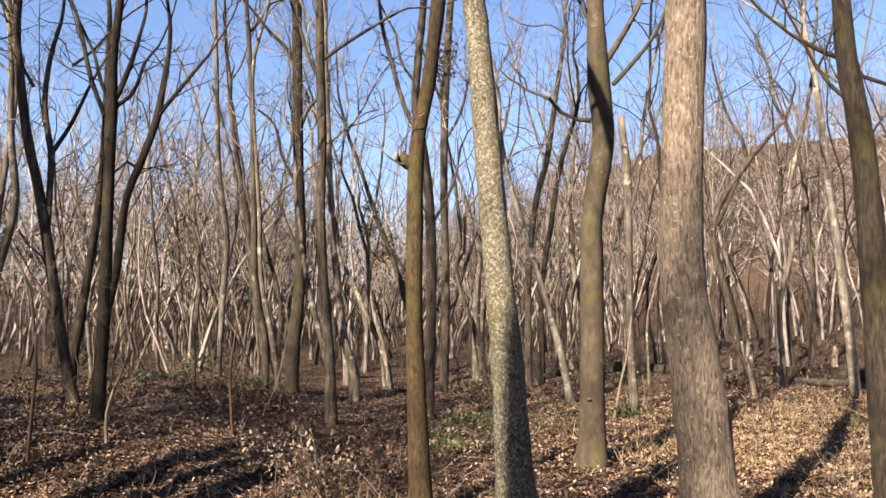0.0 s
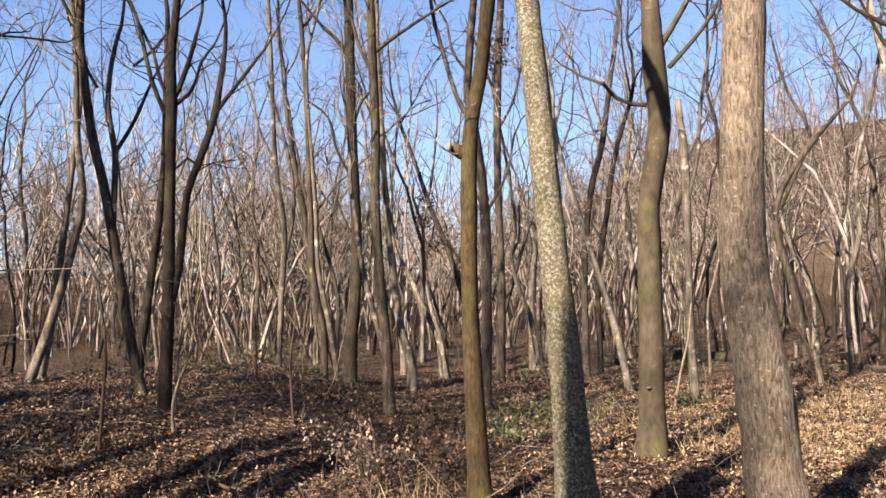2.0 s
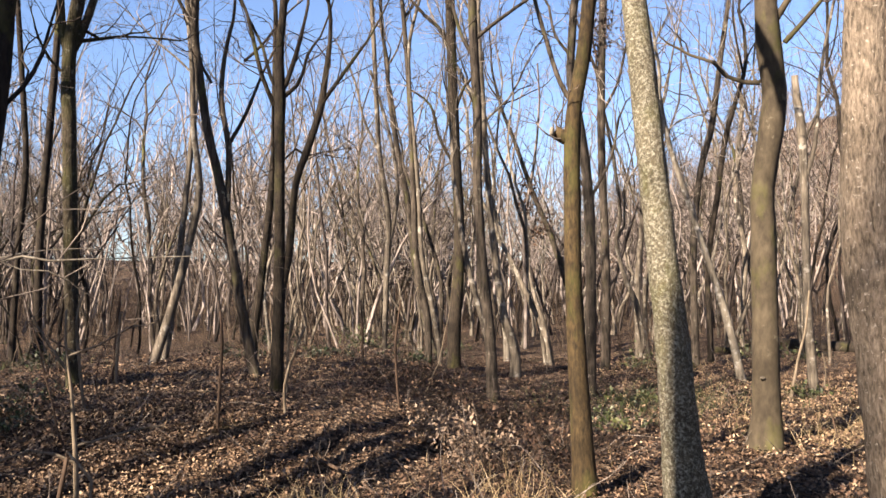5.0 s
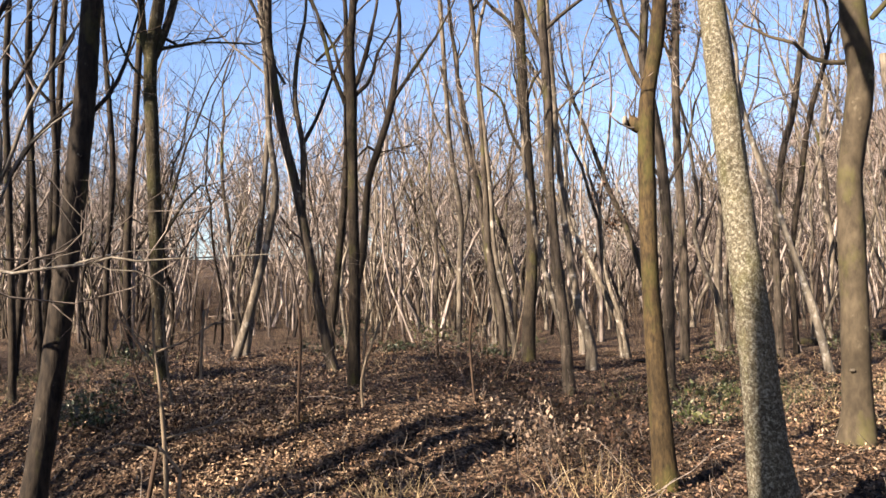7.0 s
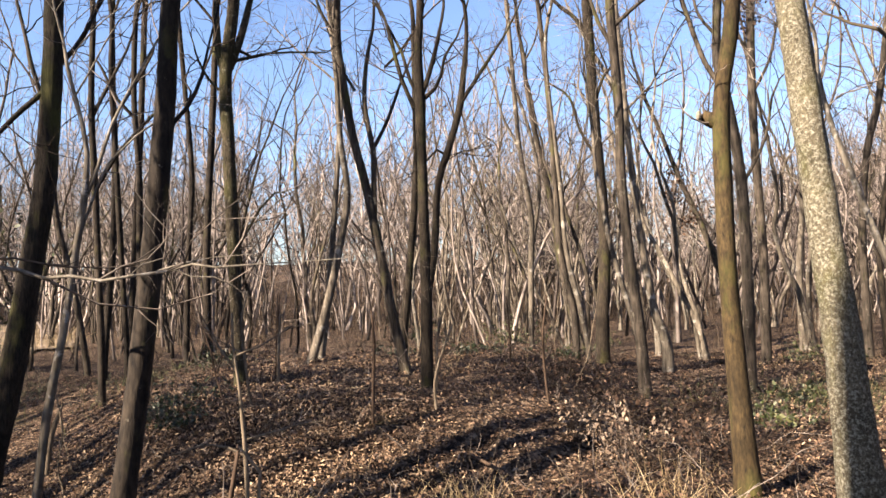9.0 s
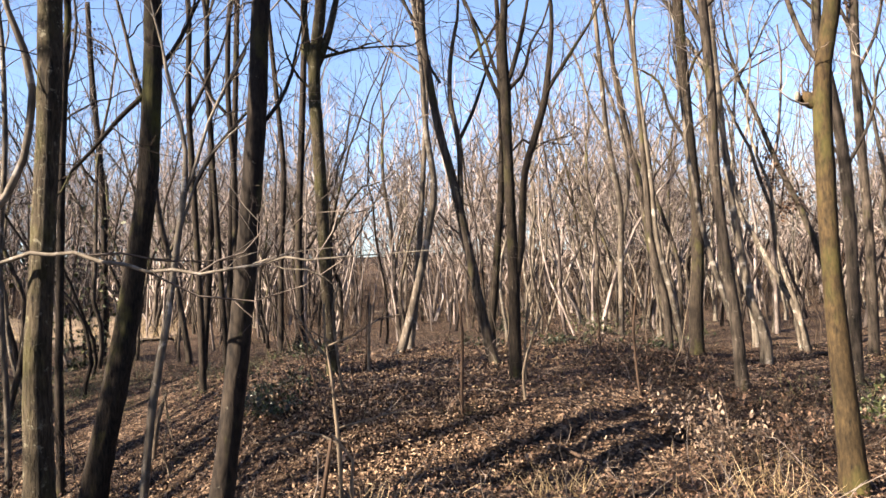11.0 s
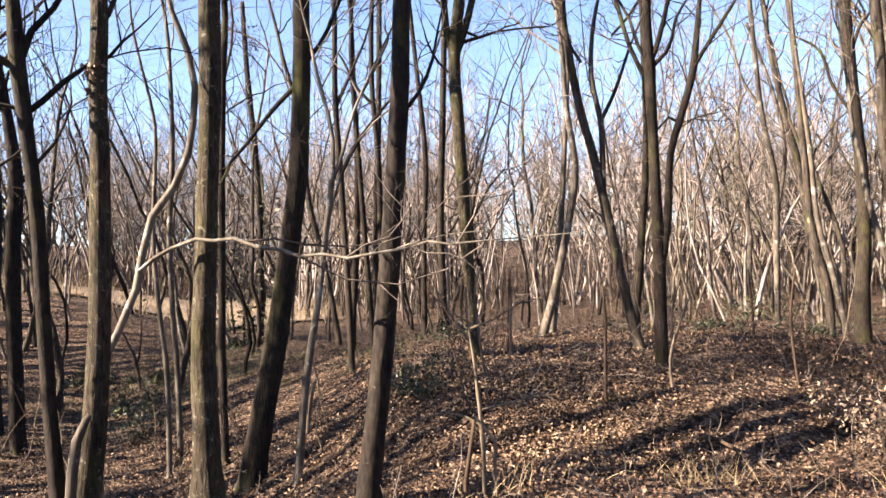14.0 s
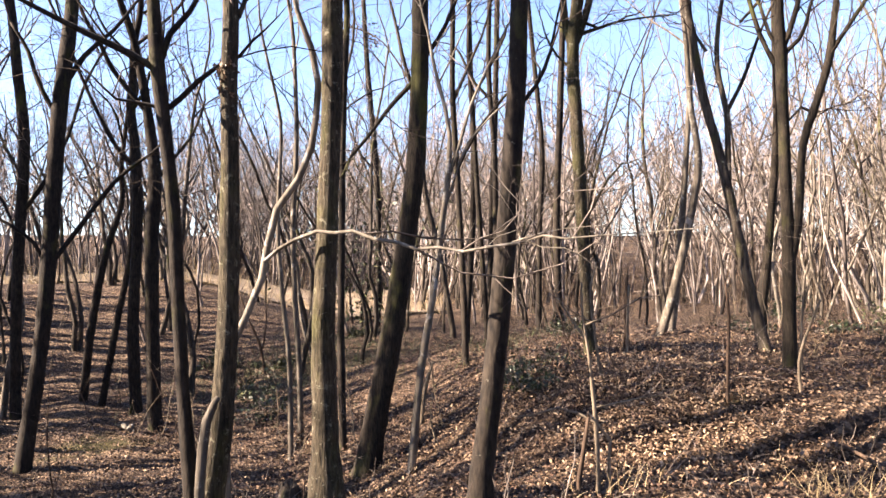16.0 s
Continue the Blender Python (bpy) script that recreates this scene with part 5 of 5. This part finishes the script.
def build_debris():
    """Sticks, dead stalks and dry grass on the floor."""
    rng = np.random.default_rng(12)
    sticks, grass = Stems(), Stems()
    for k in range(2600):
        az, r = radians(rng.uniform(-90, 44)), 4.2 + 16 * rng.uniform() ** 1.2
        x, y = r * math.sin(az), r * math.cos(az)
        z = float(ground_z(x, y))
        a = rng.uniform(0, 6.28)
        up = abs(rng.normal(0, 0.5)) if k % 7 else rng.uniform(0.8, 3)
        line = shoot((x, y, z + 0.01), (math.cos(a), math.sin(a), up), rng.uniform(0.15, 0.7), rng.uniform(0.002, 0.006), rng, 4, 0.2, -0.03, 0.5)
        sticks.tube(line[:, :3], line[:, 3], 3)
        if k % 4 == 0:
            twigs_on(sticks, line, rng, 3, 0.25, 0.003, FAR)
    tufts = [(-2.35, 6.2, 0.25, 90), (-2.9, 6.6, 0.5, 40), (-0.75, 6.5, 0.5, 60), (-1.1, 6.6, 0.9, 35), (-0.4, 7.2, 0.8, 25), (3.4, 10.5, 1.6, 420), (5.6, 12.5, 2.2, 520), (4.2, 8.2, 1.4, 300), (7.6, 15.0, 2.2, 300), (2.4, 9.4, 0.9, 160), (1.0, 12.5, 1.8, 130), (-3.6, 5.2, 0.6, 60), (0.9, 17.5, 2.0, 120), (-4.5, 12, 2.5, 90)]
    for cx, cy, rad, n in tufts:
        for k in range(n):
            x, y = cx + rng.normal(0, rad * 0.5), cy + rng.normal(0, rad * 0.5)
            z = float(ground_z(x, y))
            line = shoot((x, y, z), (rng.normal(0, 0.4), rng.normal(0, 0.4), 1), rng.uniform(0.1, 0.38), 0.0035, rng, 3, 0.15, -0.18, 0.3)
            grass.tube(line[:, :3], line[:, 3], 3)
    for k in range(900):  # coarse dry stalks along the near edge of the field
        az, r = radians(rng.uniform(-84, -47)), rng.uniform(31, 46)
        x, y = r * math.sin(az), r * math.cos(az)
        line = shoot((x, y, float(ground_z(x, y))), (rng.normal(0, 0.4), rng.normal(0, 0.4), 1), rng.uniform(0.4, 1.3), 0.014, rng, 3, 0.2, -0.1, 0.3)
        grass.tube(line[:, :3], line[:, 3], 3)
    green = Stems()
    for cx, cy, rad, n in ((-17.6, 10.4, 2.6, 1500), (-15.6, 11.6, 1.6, 600), (0.4, 11.4, 1.5, 350), (1.6, 13.2, 1.6, 350), (6.2, 12.0, 1.2, 200), (-11.0, 12.0, 1.6, 350)):
        for k in range(n):
            x, y = cx + rng.normal(0, rad * 0.6), cy + rng.normal(0, rad * 0.6)
            line = shoot((x, y, float(ground_z(x, y))), (rng.normal(0, 0.5), rng.normal(0, 0.5), 1), rng.uniform(0.08, 0.3), 0.006, rng, 2, 0.15, -0.2, 0.3)
            green.tube(line[:, :3], line[:, 3], 3)
    tagged(green.done("green_grass", GREEN), "thin low patches of green grass among the leaves", "grass", kind="stuff")
    tagged(sticks.done("fallen_twigs", TWIG), "thin dead sticks and stalks scattered over the leaves", "twigs", kind="stuff")
    tagged(grass.done("dry_grass", STRAW), "tufts of dry straw-coloured grass among the leaves", "grass", kind="stuff")


build_debris()


def shrub(x, y, radius, height, leaf, leaves, stems, label, seed, size=0.07):
    """A low bush: thin arching stems with leaves on them."""
    rng = np.random.default_rng(seed)
    z = float(ground_z(x, y))
    root = tagged(new("shrub"), label, "shrub")
    root.location = (x, y, z)
    acc, lines = Stems(), []
    for k in range(stems):
        a = rng.uniform(0, 6.28)
        line = shoot((rng.normal(0, radius * 0.25), rng.normal(0, radius * 0.25), -0.03), (math.cos(a) * radius / height, math.sin(a) * radius / height, 1), height * rng.uniform(0.7, 1.2), 0.006, rng, 5, 0.2, -0.06, 0.4)
        acc.tube(line[:, :3], line[:, 3], 4)
        twigs_on(acc, line, rng, 4, height * 0.4, 0.004, BRUSH)
        lines.append(line)
    tagged(acc.done("stem_tangle", DARK_TWIG if leaf is LEAF else TWIG, root), kind="stuff")
    pts = np.concatenate(lines)[:, :3]
    pts = pts[pts[:, 2] > 0.04]
    at = pts[rng.integers(0, len(pts), leaves)] + rng.normal(0, 0.07 * height + 0.03, (leaves, 3))
    at[:, 2] = np.maximum(at[:, 2], 0.02)
    fol = Stems()
    fol.blades(at, size, rng, 0.8, 0.6)
    tagged(fol.done("foliage", leaf, root), kind="stuff")
    return root


DEAD, LIVE, EVER = "low shrub with pale withered leaves on thin stems", "low green plant growing between the fallen leaves", "dark evergreen bush with glossy leaves on the bank"
shrub(-1.8, 8.5, 0.45, 0.5, PALE_LEAF, 420, 18, DEAD, 1, 0.058)
shrub(-1.2, 8.1, 0.5, 0.5, PALE_LEAF, 400, 18, DEAD, 2, 0.058)
shrub(-1.45, 7.9, 0.4, 0.42, PALE_LEAF, 260, 14, DEAD, 51, 0.055)
shrub(-1.55, 9.8, 0.6, 0.55, LEAF, 90, 14, "tangled low shrub with brown withered leaves", 3, 0.08)
shrub(-0.6, 8.6, 0.6, 0.4, LEAF, 80, 12, "tangled low shrub with brown withered leaves", 4, 0.08)
shrub(0.1, 9.7, 0.5, 0.45, GREEN, 260, 14, LIVE, 5)
shrub(0.45, 11.8, 0.6, 0.4, GREEN, 200, 12, LIVE, 6)
shrub(0.8, 17.4, 0.9, 0.6, GREEN, 220, 14, LIVE, 7)
shrub(1.5, 18.2, 0.9, 0.6, GREEN, 200, 14, LIVE, 8)
shrub(-6.9, 7.9, 0.65, 0.6, DARK_GREEN, 420, 16, EVER, 9, 0.06)
shrub(-6.1, 7.3, 0.6, 0.4, DARK_GREEN, 300, 14, EVER, 10, 0.06)
shrub(-14.1, 8.1, 0.6, 1.1, DARK_GREEN, 480, 16, EVER, 11, 0.08)
shrub(-5.4, 15.0, 0.8, 0.45, DARK_GREEN, 240, 14, "dark low bramble patch on the leafy floor", 12)
shrub(-4.0, 15.6, 0.9, 0.5, DARK_GREEN, 220, 14, "dark low bramble patch on the leafy floor", 13)
shrub(-2.6, 12.2, 0.8, 0.45, LEAF, 110, 14, "tangled low shrub with brown withered leaves", 14)
shrub(-3.8, 18.1, 0.7, 0.7, GREEN, 240, 12, LIVE, 15)
shrub(-19.2, 10.0, 1.6, 0.5, GREEN, 520, 24, LIVE, 16, 0.1)
shrub(-19.3, 14.2, 1.6, 0.5, GREEN, 480, 24, LIVE, 17, 0.1)
shrub(3.1, 13.0, 0.5, 0.4, GREEN, 140, 10, LIVE, 18)
shrub(6.4, 12.2, 0.5, 0.3, GREEN, 90, 9, LIVE, 19)
shrub(-19.0, 14.7, 0.45, 4.4, GREEN, 620, 9, "tall thin sunlit evergreen among the bare trees", 20, 0.16)
shrub(-12.0, 27.0, 1.6, 1.2, DARK_GREEN, 420, 18, EVER, 21, 0.12)
shrub(-7.0, 24.0, 1.4, 1.0, GREEN, 300, 18, LIVE, 22, 0.12)
shrub(4.0, 21.0, 1.4, 0.9, GREEN, 300, 18, LIVE, 23, 0.1)
shrub(9.0, 20.5, 1.2, 1.0, LEAF, 260, 16, "bush with orange-brown withered leaves", 24, 0.1)
shrub(-14.2, 5.9, 0.9, 0.5, LEAF, 220, 16, "tangled low shrub with brown withered leaves", 25)


shrub(-17.8, 10.8, 1.4, 0.45, GREEN, 420, 20, LIVE, 27, 0.1)
shrub(-16.6, 9.4, 1.2, 0.4, GREEN, 300, 16, LIVE, 28, 0.1)
shrub(-9.6, 12.2, 0.9, 0.6, DARK_GREEN, 200, 12, "dark low bramble patch on the leafy floor", 29)
shrub(-7.3, 15.2, 1.0, 0.6, DARK_GREEN, 240, 14, "dark low bramble patch on the leafy floor", 30)
shrub(-5.8, 15.1, 0.9, 0.6, LEAF, 160, 14, "tangled low shrub with brown withered leaves", 31)
shrub(-3.2, 11.9, 0.8, 0.5, LEAF, 140, 14, "tangled low shrub with brown withered leaves", 32)
shrub(-11.6, 7.4, 0.7, 0.6, LEAF, 180, 14, "tangled low shrub with brown withered leaves", 33)
shrub(-3.3, 6.9, 0.6, 0.4, LEAF, 110, 12, "tangled low shrub with brown withered leaves", 34, 0.06)
shrub(-2.5, 7.4, 0.7, 0.4, PALE_LEAF, 90, 12, DEAD, 35, 0.055)
shrub(3.9, 9.1, 0.35, 0.2, GREEN, 70, 8, LIVE, 36, 0.05)
shrub(7.2, 19.0, 1.0, 0.9, LEAF, 200, 16, "bush with orange-brown withered leaves", 37, 0.09)
for i, (x, y, rad) in enumerate(((-1.4, 9.0, 0.7), (-0.8, 9.4, 0.6), (-2.1, 9.3, 0.6), (-0.3, 8.0, 0.5), (-1.0, 7.5, 0.5), (-2.0, 11.0, 0.7), (-1.2, 10.6, 0.7), (-0.5, 11.0, 0.6), (-2.9, 10.8, 0.7), (-3.4, 13.2, 0.8))):
    shrub(x, y, rad, 0.5, LEAF, 130, 22, "tangled low shrub with brown withered leaves", 40 + i, 0.05)
shrub(-5.6, 3.55, 0.3, 0.3, PALE_LEAF, 60, 8, "low ivy with pale leaves at the foot of a tree", 26, 0.05)


def build_saplings():
    rng = np.random.default_rng(77)
    pats = []
    for i in range(8):
        kind = "sap" if i % 3 == 1 else "sapd"
        h = rng.uniform(0.7, 2.2)
        root = tagged(new("sapling"), TREE_LABELS[kind], "sapling", "saplings")
        line = shoot((0, 0, -0.05), (rng.normal(0, 0.2), rng.normal(0, 0.2), 1), h, rng.uniform(0.006, 0.012), rng, 8, 0.17, 0.07, 0.35)
        side = [shoot(line[j, :3], (math.cos(a), math.sin(a), 0.7), h * 0.35, line[j, 3] * 0.7, rng, 5, 0.2, 0.05, 0.4) for j, a in ((3, rng.uniform(0, 6.28)), (5, rng.uniform(0, 6.28)))]
        tree_parts(root, kind, line, side, rng, sides=5, step=0.2, wob=0.05, twig_n=4, twig_len=0.5, twig_r=0.004, plan=COPSE)
        pats.append(root)
    for k in range(70):
        az, r = radians(rng.uniform(-84, 42)), rng.uniform(8, 22)
        m = Matrix.LocRotScale((r * math.sin(az), r * math.cos(az), float(ground_z(r * math.sin(az), r * math.cos(az)))), Euler((0, 0, rng.uniform(0, 6.28))), None)
        if k < len(pats):
            pats[k].matrix_basis = m
        else:
            copy_thing(pats[k % len(pats)], m)


build_saplings()


def log(name, a, b, r, kind, label, seed, lift=0.6, bend=0.05):
    """A fallen stem or piece of wood between two places on the floor."""
    rng = np.random.default_rng(seed)
    root = tagged(new(name), label, "log" if "log" in name else "branch")
    za, zb = float(ground_z(*a)), float(ground_z(*b))
    root.location = (*a, za)
    n = 7
    pts = [((b[0] - a[0]) * t + rng.normal(0, bend), (b[1] - a[1]) * t + rng.normal(0, bend), (zb - za) * t + r * lift + rng.normal(0, bend * 0.3), r * (1 - 0.25 * t)) for t in np.linspace(0, 1, n)]
    line = along(pts, 0.25)
    acc = Stems()
    acc.tube(line[:, :3], line[:, 3], 9, 0.05, rng)
    acc.f.append([8 - s for s in range(9)])
    acc.done("wood", BARK[kind], root)
    return root


log("fallen_log", (4.2, 24.6), (7.2, 22.6), 0.21, "dark", "dark fallen log lying across the leaf litter", 1)
log("fallen_log", (8.0, 21.6), (12.6, 19.0), 0.2, "dark", "dark fallen log lying across the leaf litter", 2)
log("fallen_log", (6.9, 20.2), (9.6, 18.6), 0.12, "mid", "grey-brown fallen log among brush", 3)
log("fallen_log", (2.9, 22.4), (5.6, 21.4), 0.1, "dark", "dark fallen log lying across the leaf litter", 4)
log("fallen_branch", (-15.8, 6.05), (-15.2, 6.0), 0.06, "white", "short bleached piece of wood lying on leaves", 5, 1.2, 0.04)
log("fallen_branch", (-1.3, 17.2), (0.4, 18.6), 0.04, "mid", "grey fallen branch lying on the leaves", 6)
log("fallen_branch", (-0.9, 9.6), (-0.6, 9.1), 0.02, "pale", "pale broken stick lying on the leaves", 7)
log("fallen_branch", (-6.4, 8.6), (-4.6, 8.9), 0.02, "sap", "thin pale stick lying on the bank", 8)
log("fallen_branch", (-8.6, 7.9), (-7.6, 9.0), 0.025, "sap", "thin pale stick lying on the bank", 9)
log("fallen_branch", (-5.6, 10.2), (-3.8, 10.4), 0.02, "sap", "thin pale stick lying on the bank", 10)
log("fallen_branch", (3.2, 11.6), (4.9, 12.3), 0.025, "mid", "grey fallen branch lying on the leaves", 11)
log("fallen_branch", (5.9, 15.8), (7.2, 14.9), 0.02, "white", "pale broken stick lying on the leaves", 12)
log("fallen_branch", (-3.0, 7.6), (-1.9, 7.0), 0.018, "sapd", "thin dark stick lying in dry grass", 13)
log("fallen_branch", (-10.2, 5.2), (-9.0, 5.3), 0.025, "dark", "grey fallen branch lying on the leaves", 14)


def stump(x, y, r, h, kind, lean, seed):
    """A broken-off stem: ragged at the top."""
    rng = np.random.default_rng(seed)
    root = tagged(new("stump"), "short broken-off pale stump standing in the brush" if kind == "white" else "low weathered stump on the forest floor", "stump", "stumps")
    root.location = (x, y, float(ground_z(x, y)))
    acc = Stems()
    pts = along([(0, 0, -0.06, r * 1.25), (lean * 0.3, 0, h * 0.4, r), (lean, 0, h, r * 0.8)], h / 6)
    acc.tube(pts[:, :3], pts[:, 3], 10, 0.06, rng)
    top = acc.v[-1]
    top[-10:, 2] += rng.uniform(-0.25, 0.2, 10) * h
    acc.done("wood", BARK[kind], root)


for i, (x, y, r, h, kind, lean) in enumerate([(6.5, 16.7, 0.07, 0.75, "white", -0.06), (8.7, 23.2, 0.09, 0.75, "white", 0.02), (9.5, 24.6, 0.08, 0.6, "white", 0.05), (10.3, 24.2, 0.1, 0.7, "white", -0.04), (8.2, 22.6, 0.07, 0.5, "white", 0.0), (-9.0, 5.6, 0.14, 0.22, "mid", 0.0), (11.2, 22.8, 0.09, 0.55, "white", 0.08)]):
    stump(x, y, r, h, kind, lean, i)


def earth_mound(x, y, size, seed):
    """A dark clod of soil and roots that has slipped to the foot of the slope."""
    rng = np.random.default_rng(seed)
    root = tagged(new("earth_mound"), "dark clod of soil and roots at the foot of the bank", "mound")
    root.location = (x, y, float(ground_z(x, y)))
    bm = bmesh.new()
    bmesh.ops.create_icosphere(bm, subdivisions=3, radius=1.0)
    for v in bm.verts:
        n = v.co.normalized()
        lump = 1 + 0.16 * math.sin(5 * n.x + seed) * math.sin(6 * n.y) + 0.1 * math.sin(11 * n.z + 4 * n.x) + rng.normal(0, 0.04)
        v.co = Vector((n.x * size * lump, n.y * size * lump, max(-0.1, n.z * size * 0.8 * lump)))
    me = bpy.data.meshes.new("soil")
    bm.to_mesh(me)
    bm.free()
    me.materials.append(FLOOR)
    me.polygons.foreach_set("use_smooth", [True] * len(me.polygons))
    new("soil", me).parent = root
    acc = Stems()
    for k in range(14):
        a = rng.uniform(0, 6.28)
        line = shoot((size * 0.8 * math.cos(a), size * 0.8 * math.sin(a), size * rng.uniform(0, 0.6)), (math.cos(a), math.sin(a), rng.uniform(-0.4, 0.8)), rng.uniform(0.2, 0.6), 0.008, rng, 4, 0.3, -0.1, 0.3)
        acc.tube(line[:, :3], line[:, 3], 4)
    tagged(acc.done("roots", DARK_TWIG, root), kind="stuff")


earth_mound(-10.75, 7.35, 0.34, 1)
